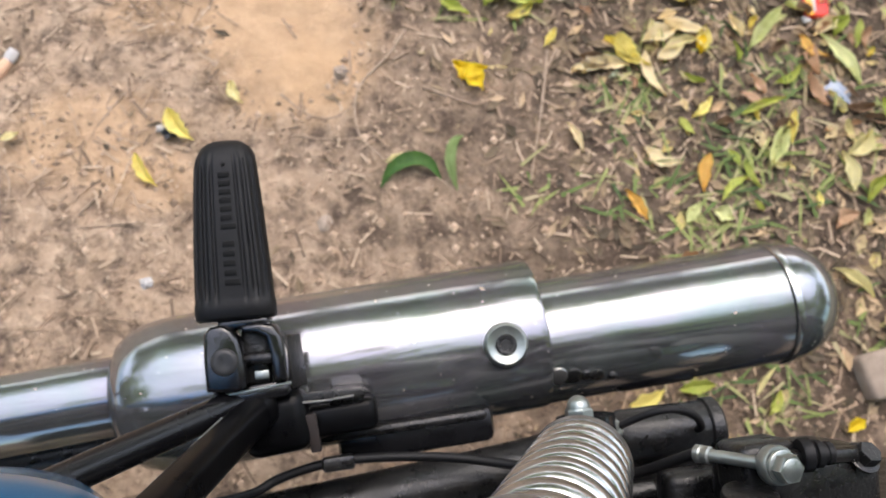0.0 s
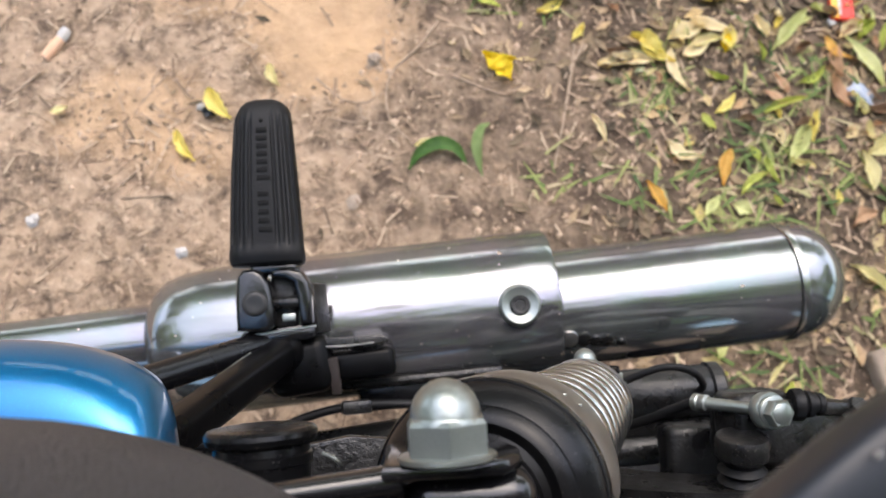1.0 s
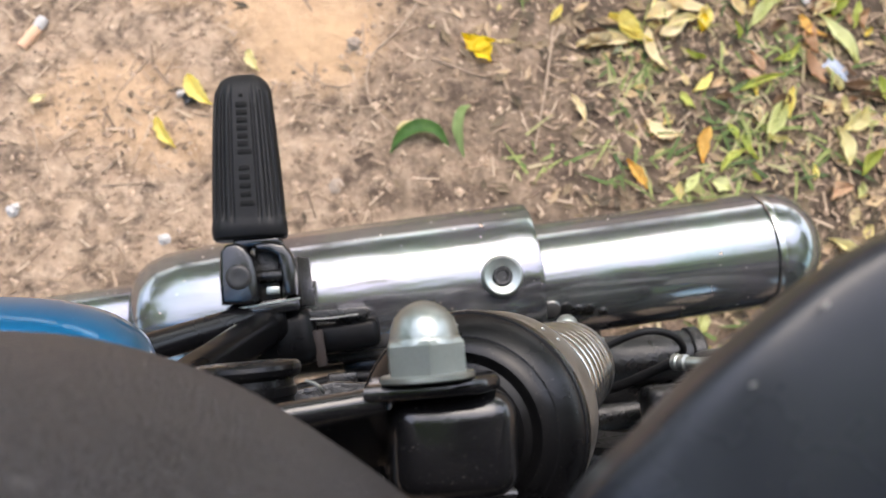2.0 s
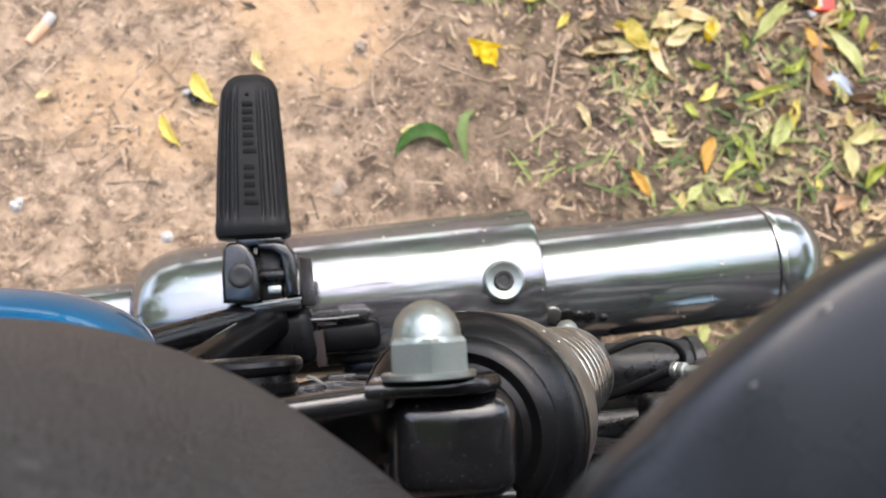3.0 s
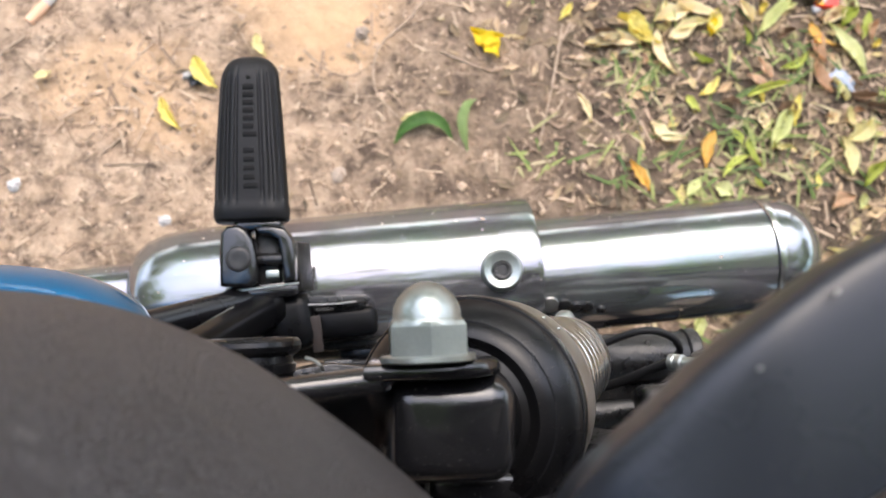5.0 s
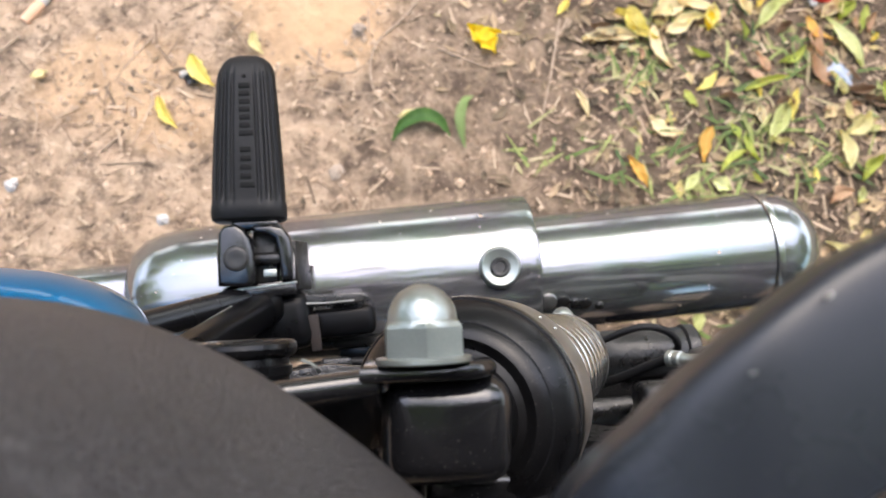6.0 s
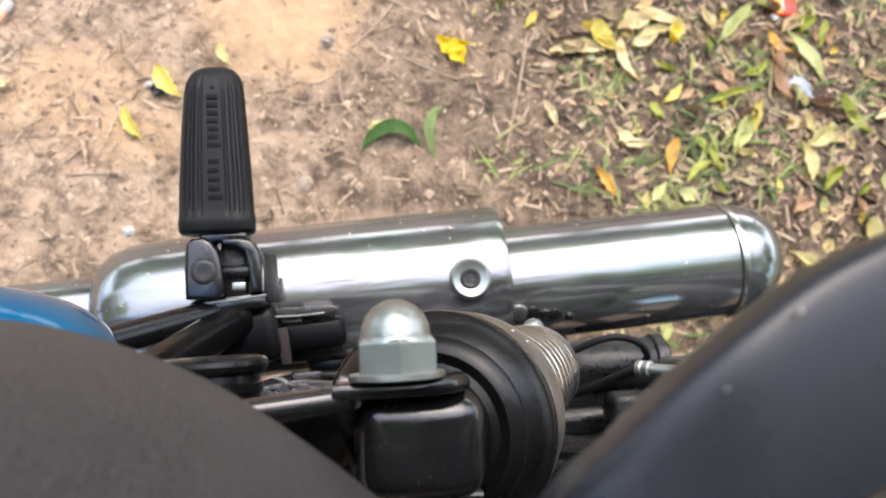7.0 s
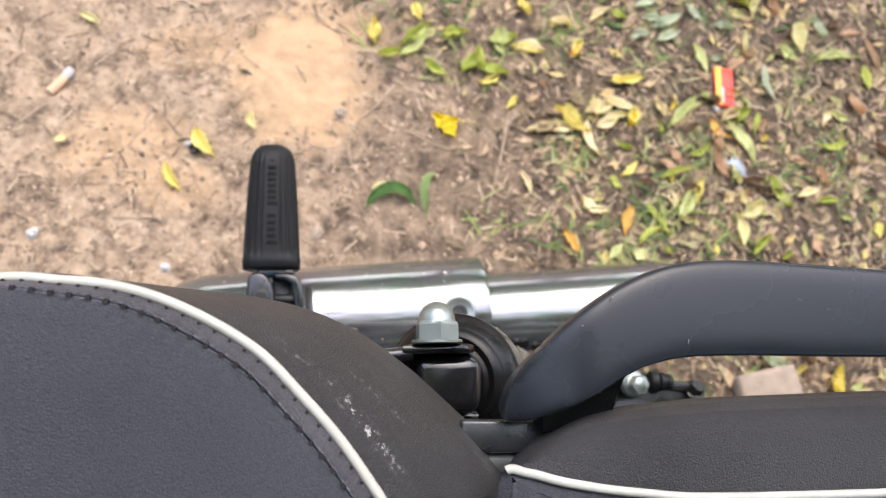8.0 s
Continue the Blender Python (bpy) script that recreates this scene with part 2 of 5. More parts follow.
BLACK = surface("black_enamel", (0.0045, 0.0045, 0.005), (0.009, 0.009, 0.0098), (0.10, 0.22), 0.0, 30, 700, 0.10, 0.0004, 0.0, 0.012, gloss=0.60)
FRAME = surface("satin_black_steel", (0.0028, 0.0028, 0.0034), (0.0065, 0.0065, 0.0074), (0.20, 0.32), 0.0, 30, 700, 0.10, 0.0004, 0.0, 0.008, gloss=0.32)
GRIME = surface("grimy_black_metal", (0.0035, 0.0035, 0.0038), (0.012, 0.0116, 0.0112), (0.20, 0.46), 0.0, 70, 420, 0.45, 0.0010, 0.0, 0.05, gloss=0.40)
RUBBER = surface("black_rubber", (0.0045, 0.0045, 0.005), (0.009, 0.009, 0.0095), (0.42, 0.56), 0.0, 50, 900, 0.2, 0.0004, 0.0, 0.01, gloss=0.2)
PLASTIC = surface("black_plastic", (0.0014, 0.0014, 0.0017), (0.0032, 0.0032, 0.0036), (0.24, 0.38), 0.0, 40, 900, 0.1, 0.0003, 0.0, 0.003, gloss=0.11)
CAP = surface("black_moulded_plastic", (0.0018, 0.0018, 0.0021), (0.0045, 0.0045, 0.005), (0.20, 0.34), 0.0, 40, 900, 0.1, 0.0003, 0.0, 0.008, gloss=0.24)
WORN = surface("worn_black_rivet", (0.022, 0.022, 0.023), (0.045, 0.044, 0.043), (0.35, 0.5), 0.2, 120, 900, 0.2, 0.0004, gloss=0.3)
# same rubber, darkened to paint the shade in the lettering
LETTER = surface("shaded_rubber_mark", (0.0028, 0.0028, 0.0028), (0.0045, 0.0045, 0.0045), (0.6, 0.7), 0.0, 50, 900, 0.1, gloss=0.15)
THREAD = surface("dark_thread", (0.010, 0.009, 0.010), (0.020, 0.018, 0.020), (0.6, 0.8), 0.0, 90, 900, 0.3, gloss=0.2)
RAIL = surface("satin_black_alloy", (0.0130, 0.0145, 0.0185), (0.0170, 0.0190, 0.0235), (0.22, 0.32), 0.0, 14, 1600, 0.08, 0.0002, 0.0, 0.004, gloss=0.28)
VINYL = vinyl_material("seat_vinyl_side", (0.0330, 0.0316, 0.0333), (0.0525, 0.0502, 0.0526), 1.0)
VINYL_TOP = vinyl_material("seat_vinyl_top", (0.0355, 0.0362, 0.045), (0.046, 0.0470, 0.057), 0.0)
WELT = vinyl_material("seat_vinyl_welt", (0.034, 0.032, 0.036), (0.085, 0.081, 0.092), 0.0)
# vinyl with mottled highlights put into its colour
FOLD = surface("highlit_vinyl", (0.036, 0.035, 0.041), (0.160, 0.154, 0.170), (0.40, 0.6), 0.0, 420, 2200, 0.8, gloss=0.35)
PIPING = surface("ivory_piping", (0.33, 0.32, 0.28), (0.42, 0.41, 0.36), (0.4, 0.55), 0.0, 60, 900, 0.1)
BLUE = paint_material()
SOIL = soil_material()
STONE = surface("pale_stone", (0.24, 0.185, 0.14), (0.40, 0.31, 0.24), (0.8, 0.95), 0.0, 60, 600, 0.6, 0.002)
WHITE = surface("white_scrap", (0.38, 0.35, 0.33), (0.52, 0.49, 0.46), (0.5, 0.7), 0.0, 60, 600, 0.2)
RED = surface("red_foil", (0.62, 0.030, 0.015), (0.72, 0.045, 0.02), (0.3, 0.4), 0.0, 60, 600, 0.1)
ORANGE = surface("orange_foil", (0.80, 0.33, 0.02), (0.85, 0.40, 0.03), (0.3, 0.4), 0.0, 60, 600, 0.1)
PALEBLUE = surface("pale_blue_plastic", (0.20, 0.24, 0.33), (0.38, 0.41, 0.46), (0.3, 0.5), 0.0, 120, 600, 0.2)
TWIG = surface("dry_twig", (0.24, 0.17, 0.115), (0.46, 0.34, 0.24), (0.8, 0.9), 0.0, 120, 900, 0.5, 0.001)
LEAVES = {
    "yellow": leaf_material("yellow_leaf", (0.76, 0.64, 0.16), (0.88, 0.77, 0.26), (0.40, 0.28, 0.08)),
    "oldyellow": leaf_material("old_yellow_leaf", (0.610, 0.488, 0.085), (0.830, 0.683, 0.159), (0.30, 0.19, 0.04)),
    "pale": leaf_material("pale_leaf", (0.68, 0.61, 0.28), (0.84, 0.76, 0.42), (0.30, 0.24, 0.10)),
    "bright": leaf_material("bright_yellow_petal", (0.84, 0.60, 0.01), (0.88, 0.70, 0.03), (0.60, 0.34, 0.01)),
    "cream": leaf_material("cream_leaf", (0.80, 0.66, 0.38), (0.92, 0.80, 0.52), (0.42, 0.30, 0.15)),
    "sage": leaf_material("sage_leaf", (0.42, 0.47, 0.31), (0.58, 0.62, 0.44), (0.16, 0.17, 0.09)),
    "lime": leaf_material("lime_leaf", (0.36, 0.43, 0.07), (0.58, 0.60, 0.14), (0.22, 0.20, 0.03)),
    "palegreen": leaf_material("pale_green_leaf", (0.54, 0.57, 0.22), (0.72, 0.72, 0.36), (0.26, 0.26, 0.08)),
    "orange": leaf_material("orange_leaf", (0.671, 0.390, 0.073), (0.805, 0.512, 0.122), (0.34, 0.17, 0.03)),
    "tan": leaf_material("tan_leaf", (0.512, 0.329, 0.195), (0.683, 0.464, 0.293), (0.22, 0.13, 0.07)),
    "brown": leaf_material("brown_leaf", (0.17, 0.105, 0.060), (0.33, 0.215, 0.130), (0.09, 0.055, 0.03)),
    "green": leaf_material("green_leaf", (0.055, 0.14, 0.022), (0.11, 0.23, 0.04), (0.05, 0.10, 0.02)),
    "palergreen": leaf_material("light_green_leaf", (0.17, 0.26, 0.075), (0.26, 0.35, 0.12), (0.12, 0.18, 0.05)),
}
LITTER = litter_material("leaf_crumbs", [(0.0, (0.060, 0.045, 0.028)), (0.35, (0.15, 0.108, 0.064)), (0.65, (0.265, 0.190, 0.112)), (0.85, (0.39, 0.280, 0.165)), (1.0, (0.56, 0.40, 0.25))])
SMALL_LEAVES = litter_material("small_fallen_leaves", [(0.0, (0.58, 0.47, 0.17)), (0.2, (0.64, 0.46, 0.26)), (0.4, (0.50, 0.34, 0.20)), (0.6, (0.44, 0.44, 0.16)), (0.8, (0.56, 0.38, 0.22)), (1.0, (0.62, 0.47, 0.16))])
CLODS = litter_material("soil_crumbs", [(0.0, (0.20, 0.135, 0.085)), (0.5, (0.38, 0.26, 0.17)), (1.0, (0.58, 0.42, 0.29))])
STRAW = litter_material("dry_straw", [(0.0, (0.13, 0.088, 0.056)), (0.35, (0.27, 0.18, 0.115)), (0.7, (0.42, 0.29, 0.19)), (1.0, (0.60, 0.45, 0.31))])
GRASS = litter_material("grass_blades", [(0.0, (0.06, 0.10, 0.028)), (0.4, (0.15, 0.205, 0.050)), (0.75, (0.30, 0.32, 0.10)), (1.0, (0.48, 0.38, 0.23))])
FOLIAGE = litter_material("tree_foliage", [(0.0, (0.06, 0.11, 0.035)), (0.6, (0.11, 0.19, 0.055)), (1.0, (0.18, 0.26, 0.09))])
ft = FOLIAGE.node_tree
through_leaf = ft.nodes.new("ShaderNodeBsdfTranslucent")
through_leaf.inputs["Color"].default_value = (0.30, 0.42, 0.14, 1)
both = ft.nodes.new("ShaderNodeMixShader")
both.inputs[0].default_value = 0.45
ft.links.new(ft.nodes["Principled BSDF"].outputs[0], both.inputs[1])
ft.links.new(through_leaf.outputs[0], both.inputs[2])
ft.links.new(both.outputs[0], ft.nodes["Material Output"].inputs["Surface"])
BARK = surface("bark", (0.10, 0.075, 0.055), (0.20, 0.16, 0.12), (0.85, 0.95), 0.0, 20, 120, 0.8, 0.01)


# ---- mesh helpers ----
def part(name, bm, material, parent=None, label="", smooth=40.0):
    """Links a bmesh as one mesh object, under a thing or a part."""
    bmesh.ops.recalc_face_normals(bm, faces=bm.faces)
    me = bpy.data.meshes.new(name)
    bm.to_mesh(me)
    bm.free()
    me.materials.append(material)
    if smooth:
        me.polygons.foreach_set("use_smooth", [True] * len(me.polygons))
        me.set_sharp_from_angle(angle=radians(smooth))
    ob = new(name, me)
    if parent:
        ob.parent = parent
    return tagged(ob, label)


def join(*bms):
    out = bmesh.new()
    for b in bms:
        me = bpy.data.meshes.new("tmp")
        b.to_mesh(me)
        b.free()
        out.from_mesh(me)
        bpy.data.meshes.remove(me)
    return out


def axis_frame(d, side=None):
    d = Vector(d).normalized()
    u = Vector(side) if side else (Vector((0, 0, 1)) if abs(d.z) < 0.9 else Vector((1, 0, 0)))
    u = (u - d * u.dot(d)).normalized()
    return d, u, d.cross(u)


def lathe(profile, origin, d, segs=48, close=True):
    """Turns a profile of (along, radius) about an axis."""
    bm = bmesh.new()
    d, u, v = axis_frame(d)
    o = Vector(origin)
    rings = []
    for s, r in profile:
        if r < 1e-6:
            rings.append([bm.verts.new(o + d * s)])
        else:
            rings.append([bm.verts.new(o + d * s + (u * math.cos(a) + v * math.sin(a)) * r) for a in (2 * math.pi * i / segs for i in range(segs))])
    for p, q in zip(rings[:-1], rings[1:]):
        for i in range(segs):
            j = (i + 1) % segs
            f = [p[i % len(p)], p[j % len(p)], q[j % len(q)], q[i % len(q)]]
            f = list(dict.fromkeys(f))
            if len(f) > 2:
                bm.faces.new(f)
    if close:
        for r in (rings[0], rings[-1]):
            if len(r) > 2:
                bm.faces.new(r)
    return bm


def smooth_line(points, steps=8):
    """A Catmull-Rom line through the points."""
    p = [Vector(q) for q in points]
    p = [2 * p[0] - p[1]] + p + [2 * p[-1] - p[-2]]
    out = []
    for a, b, c, d in zip(p[:-3], p[1:-2], p[2:-1], p[3:]):
        for i in range(steps):
            t = i / steps
            out.append(0.5 * (2 * b + (c - a) * t + (2 * a - 5 * b + 4 * c - d) * t * t + (3 * b - a - 3 * c + d) * t ** 3))
    out.append(p[-2])
    return out


def sweep(points, radius, segs=14, side=None, flat=1.0, cap=True, square=1.0):
    """A rod along points; radius may be a number or one for each point; flat squeezes it across side."""
    bm = bmesh.new()
    pts = [Vector(p) for p in points]
    rad = radius if isinstance(radius, (list, tuple)) else [radius] * len(pts)
    rings, last = [], side
    for i, p in enumerate(pts):
        d = pts[min(i + 1, len(pts) - 1)] - pts[max(i - 1, 0)]
        d, u, v = axis_frame(d, last)
        last = u
        rings.append([bm.verts.new(p + u * math.copysign(abs(math.cos(a)) ** square, math.cos(a)) * rad[i] * flat + v * math.copysign(abs(math.sin(a)) ** square, math.sin(a)) * rad[i]) for a in (2 * math.pi * (k + 0.5) / segs for k in range(segs))])
    for p, q in zip(rings[:-1], rings[1:]):
        for i in range(segs):
            bm.faces.new([p[i], p[(i + 1) % segs], q[(i + 1) % segs], q[i]])
    if cap:
        bm.faces.new(rings[0])
        bm.faces.new(rings[-1])
    return bm


def block(centre, size, bevel=0.002, turn=(0, 0, 0), segs=2, taper=1.0):
    """A box with rounded edges; taper narrows its +y end."""
    bm = bmesh.new()
    bmesh.ops.create_cube(bm, size=1.0)
    for v in bm.verts:
        k = taper if v.co.y > 0 else 1.0
        v.co = Vector((v.co.x * size[0] * k, v.co.y * size[1], v.co.z * size[2] * k))
    if bevel:
        bmesh.ops.bevel(bm, geom=bm.edges[:], offset=bevel, segments=segs, profile=0.5, affect="EDGES")
    bm.transform(pose(*centre, *turn))
    return bm


def slab(outline, z0, z1, bevel=0.0015, segs=2, m=None):
    """A plate cut to an outline in x, y, from z0 to z1, with rounded rims."""
    bm = bmesh.new()
    f = bm.faces.new([bm.verts.new((x, y, z0)) for x, y in outline])
    r = bmesh.ops.extrude_face_region(bm, geom=[f])
    for v in r["geom"]:
        if isinstance(v, bmesh.types.BMVert):
            v.co.z = z1
    bmesh.ops.recalc_face_normals(bm, faces=bm.faces)
    if bevel:
        rim = [e for e in bm.edges if abs(e.verts[0].co.z - e.verts[1].co.z) < 1e-7]
        bmesh.ops.bevel(bm, geom=rim, offset=bevel, segments=segs, profile=0.5, affect="EDGES")
    if m is not None:
        bm.transform(m)
    return bm


def hexagon(origin, d, radius, length, side=(1, 0, 0)):
    """A hexagonal head with chamfered corners."""
    d, u, v = axis_frame(d, side)
    bm = bmesh.new()
    o, rings = Vector(origin), []
    for s, k in ((0, 1.0), (length * 0.86, 1.0), (length, 0.93)):
        rings.append([bm.verts.new(o + d * s + (u * math.cos(math.pi / 3 * i) + v * math.sin(math.pi / 3 * i)) * radius * k) for i in range(6)])
    for p, q in zip(rings[:-1], rings[1:]):
        for i in range(6):
            bm.faces.new([p[i], p[(i + 1) % 6], q[(i + 1) % 6], q[i]])
    bm.faces.new(rings[0])
    bm.faces.new(rings[-1])
    return bm


# ---- ground ----
def ground_height(x, y):
    k = max(0.0, 1.0 - max(abs(x - 0.25), abs(y - 0.35)) / 3.0)
    h = 0.010 * noise.noise(Vector((x * 3.1, y * 3.1, 0.3)))
    h += 0.005 * noise.noise(Vector((x * 13, y * 13, 1.7)))
    h += 0.0028 * noise.noise(Vector((x * 45, y * 45, 4.1))) + 0.0016 * noise.noise(Vector((x * 110, y * 110, 2.6)))
    return h * k


def make_ground():
    def steps(lo, hi, n):
        inner = [lo + (hi - lo) * i / n for i in range(n + 1)]
        out, gap, reach = [], (hi - lo) / n, 0.0
        while reach < 400:
            gap *= 1.35
            reach += gap
            out.append(reach)
        return [lo - r for r in reversed(out)] + inner + [hi + r for r in out]
    xs, ys = steps(-0.6, 1.1, 300), steps(-0.25, 0.95, 220)
    verts = [(x, y, ground_height(x, y)) for y in ys for x in xs]
    w = len(xs)
    faces = [(j * w + i, j * w + i + 1, (j + 1) * w + i + 1, (j + 1) * w + i) for j in range(len(ys) - 1) for i in range(w - 1)]
    me = bpy.data.meshes.new("ground")
    me.from_pydata(verts, [], faces)
    me.materials.append(SOIL)
    me.polygons.foreach_set("use_smooth", [True] * len(me.polygons))
    return tagged(new("ground", me), "dry sandy brown earth, trodden, with crumbs and litter", "ground", kind="structure")


make_ground()

# ---- motorcycle, leaning on its stand ----
bike = new("motorcycle")
bike.matrix_world = pose(0, 0, 0, 10, 0, 0)
tagged(bike, "parked motorcycle with chrome silencer, black seats and blue side panel", "motorcycle")

# silencer: a straight chrome body, a wider heat shield over its front, a domed tail
AX, AD = Vector((0.0, 0.1427, 0.252)), Vector((1, 0.0668, -0.004)).normalized()


def along(x):
    return AX + AD * (x / AD.x)


silencer = part("silencer", lathe([(0.0, 0.043), (0.10, 0.0452), (0.366, 0.0452)], along(0.0), AD, 72), CHROME, bike, "polished chrome silencer, dusty, with small rust spots")
part("end_ring", lathe([(0, 0.0452), (0.0006, 0.0466), (0.003, 0.0470), (0.0055, 0.0466), (0.0062, 0.0452)], along(0.366), AD, 72, False), SPRING, silencer)
part("end_cap", lathe([(0.0, 0.0450), (0.008, 0.0448), (0.018, 0.0425), (0.028, 0.0370), (0.036, 0.0280), (0.040, 0.0190), (0.0405, 0.016), (0.034, 0.0145), (0.01, 0.014)], along(0.372), AD, 72), CHROME, silencer, "domed chrome end cap")
shield_axis = along(-0.11) + Vector((0, 0.008, 0.002))
shield = part("heat_shield", lathe([(0.0, 0.030), (0.001, 0.036), (0.006, 0.0435), (0.014, 0.0490), (0.026, 0.0530), (0.042, 0.0548), (0.080, 0.0552), (0.294, 0.0545), (0.2975, 0.0535), (0.2985, 0.052), (0.296, 0.050), (0.20, 0.050)], shield_axis, AD, 72, False), CHROME, silencer, "chrome heat shield with a recessed bolt")
boss = Vector((0.1575, 0.1590, 0.3078))
bn = Vector((0, 0.05, 1)).normalized()
part("bolt_cup", lathe([(-0.004, 0.0155), (0.0006, 0.0150), (0.0032, 0.0140), (0.0040, 0.0128), (0.0036, 0.0116), (0.0018, 0.0086), (0.0016, 0.0)], boss, bn, 48), STEEL, silencer, "zinc dished washer")
part("bolt_head", lathe([(0.0012, 0.0070), (0.0030, 0.0070), (0.0036, 0.0062), (0.0034, 0.0044), (0.0018, 0.0040), (0.0018, 0.0)], boss, bn, 28), GRIME, silencer)
pipe_line = smooth_line([(-0.60, 0.118, 0.262), (-0.40, 0.130, 0.262), (-0.22, 0.1400, 0.260), (-0.10, 0.1485, 0.257), (0.0, 0.150, 0.254)], 6)
part("exhaust_pipe", sweep(pipe_line, 0.0285, 48), CHROME, silencer, "chrome exhaust pipe")
stand_bar = part("stand_bar", sweep(smooth_line([(-0.55, 0.094, 0.228), (-0.30, 0.104, 0.238), (-0.19, 0.1095, 0.242), (-0.12, 0.1135, 0.244), (-0.03, 0.112, 0.243)], 5), 0.0125, 14), GRIME, bike, "grimy black bar under the exhaust pipe")
for x, w in ((-0.205, 0.016), (-0.178, 0.010), (-0.158, 0.022), (-0.128, 0.012)):
    part("bar_lug", block((x, 0.1000 + (x + 0.19) * 0.06, 0.236), (w, 0.012, 0.016), 0.003, (0, 0, 4)), GRIME, stand_bar)
# mounting welds and straps on the silencer's inner flank
part("mounting_lug", block((0.268, 0.1235, 0.2685), (0.060, 0.012, 0.014), 0.005, (30, 0, 3.5), 3), FRAME, silencer, "black welded lug")
for i, (x, r, lift) in enumerate(((0.166, 0.0036, 54), (0.174, 0.0048, 55), (0.183, 0.0058, 57), (0.194, 0.0070, 60), (0.205, 0.0058, 58), (0.214, 0.0042, 56), (0.222, 0.0050, 54), (0.233, 0.0036, 50))):
    out = Vector((0, -math.cos(radians(lift)), math.sin(radians(lift))))
    part("weld_bead", lathe([(-0.002, 0.8 * r), (0.0, r), (0.0012, 0.9 * r), (0.0022, 0.5 * r), (0.0020, 0.0)], along(x) + out * 0.0452, out, 16), DULL if i == 3 else GRIME, silencer)
strap = part("silencer_hanger", block((0.085, 0.112, 0.284), (0.112, 0.007, 0.040), 0.003, (0, 0, 2.5)), GRIME, bike, "black silencer hanger plate")
part("hanger_foot", block((0.093, 0.1045, 0.2840), (0.106, 0.024, 0.026), 0.006, (0, 0, 3.0)), FRAME, strap)

# passenger footrest: ribbed rubber on a folding steel fork
footrest = part("footrest", join(
    block((-0.0035, 0.1475, 0.344), (0.046, 0.010, 0.030), 0.003, (0, 0, 5)),
    block((0.000, 0.1560, 0.3385), (0.044, 0.030, 0.008), 0.002, (0, 0, 4))), BLACK, bike, "folding passenger footrest with ribbed rubber")


def footrest_rubber():
    """A tapering pad whose upper face is cut by long grooves that run out before its ends."""
    rows = ((0.0, 0.0225, 0.3655), (0.0015, 0.0237, 0.3680), (0.005, 0.0239, 0.3694), (0.009, 0.0238, 0.3696), (0.0115, 0.0233, 0.3692), (0.014, 0.0232, 0.3692), (0.020, 0.0230, 0.3693), (0.032, 0.0225, 0.3694), (0.050, 0.0215, 0.3695), (0.070, 0.0203, 0.3691), (0.085, 0.0192, 0.3683), (0.092, 0.0186, 0.3677), (0.0955, 0.0181, 0.3672), (0.1000, 0.0171, 0.3658), (0.1038, 0.0152, 0.3634), (0.1066, 0.0123, 0.3604), (0.1084, 0.0086, 0.3570), (0.1092, 0.003, 0.3530))
    bm, rings = bmesh.new(), []
    for s, w, top in rows:
        thick = 0.022 if s < 0.1 else max(0.004, 2 * (top - 0.3510))
        c, ring = top - thick / 2, []
        cut_in = max(0.0, min(1.0, (s - 0.0105) / 0.004)) * max(0.0, min(1.0, (0.0985 - s) / 0.010))
        for k in range(89):
            u = -1 + 2 * k / 88
            z = c + thick / 2 * (1 - abs(u) ** 3.6) ** 0.42
            for centre, width, depth in ((0.36, 0.050, 0.0012), (0.60, 0.065, 0.0018), (0.83, 0.060, 0.0016)):
                z -= depth * cut_in * math.exp(-((abs(u) - centre) / width) ** 4)
            ring.append(bm.verts.new((-0.0078 + w * u, 0.192 + s, z)))
        for k in range(1, 16):
            u = 1 - 2 * k / 16
            ring.append(bm.verts.new((-0.0078 + w * u, 0.192 + s, c - thick / 2 * (1 - abs(u) ** 3.6) ** 0.42)))
        rings.append(ring)
    for p, q in zip(rings[:-1], rings[1:]):
        for i in range(len(p)):
            bm.faces.new([p[i], p[(i + 1) % len(p)], q[(i + 1) % len(p)], q[i]])
    bm.faces.new(rings[0])
    bm.faces.new(rings[-1])
    return bm


rubber = part("rubber_pad", footrest_rubber(), RUBBER, footrest, "black rubber pad with long ribs", 30.0)
for y0, y1, n in ((0.2110, 0.2390, 5), (0.2440, 0.2800, 7)):
    for i in range(n):
        y = y0 + (y1 - y0) * (i + 0.5) / n
        part("mark", block((-0.0074 + 0.0008 * (i == 0), y, 0.36960 - max(0.0, y - 0.242) * 0.022), (0.0068 + 0.0020 * (i == 0), 0.0034, 0.0008), 0.0003), LETTER, footrest)
part("rubber_dot", lathe([(0, 0.0013), (0.0005, 0.0012), (0.0008, 0)], (-0.0074, 0.2838, 0.3682), (0, 0, 1), 12), LETTER, footrest)
part("fork_ear", slab([(-0.0270, 0.1515), (-0.0275, 0.1700), (-0.0265, 0.1850), (-0.0225, 0.1890), (-0.0150, 0.1895), (-0.0105, 0.1865), (-0.0068, 0.1805), (-0.0048, 0.1720), (-0.0042, 0.1640), (-0.0042, 0.1535), (-0.0090, 0.1500)], 0.3440, 0.3665, 0.0028, 3), BLACK, footrest, "glossy black folding ear with a rounded shoulder")
part("fork_ear", slab([(0.0120, 0.1540), (0.0105, 0.1700), (0.0085, 0.1800), (0.0030, 0.1830), (-0.0040, 0.1840), (-0.0060, 0.1885), (0.0060, 0.1890), (0.0135, 0.1870), (0.0180, 0.1800), (0.0195, 0.1700), (0.0195, 0.1545)], 0.3420, 0.3640, 0.0024, 3), BLACK, footrest)
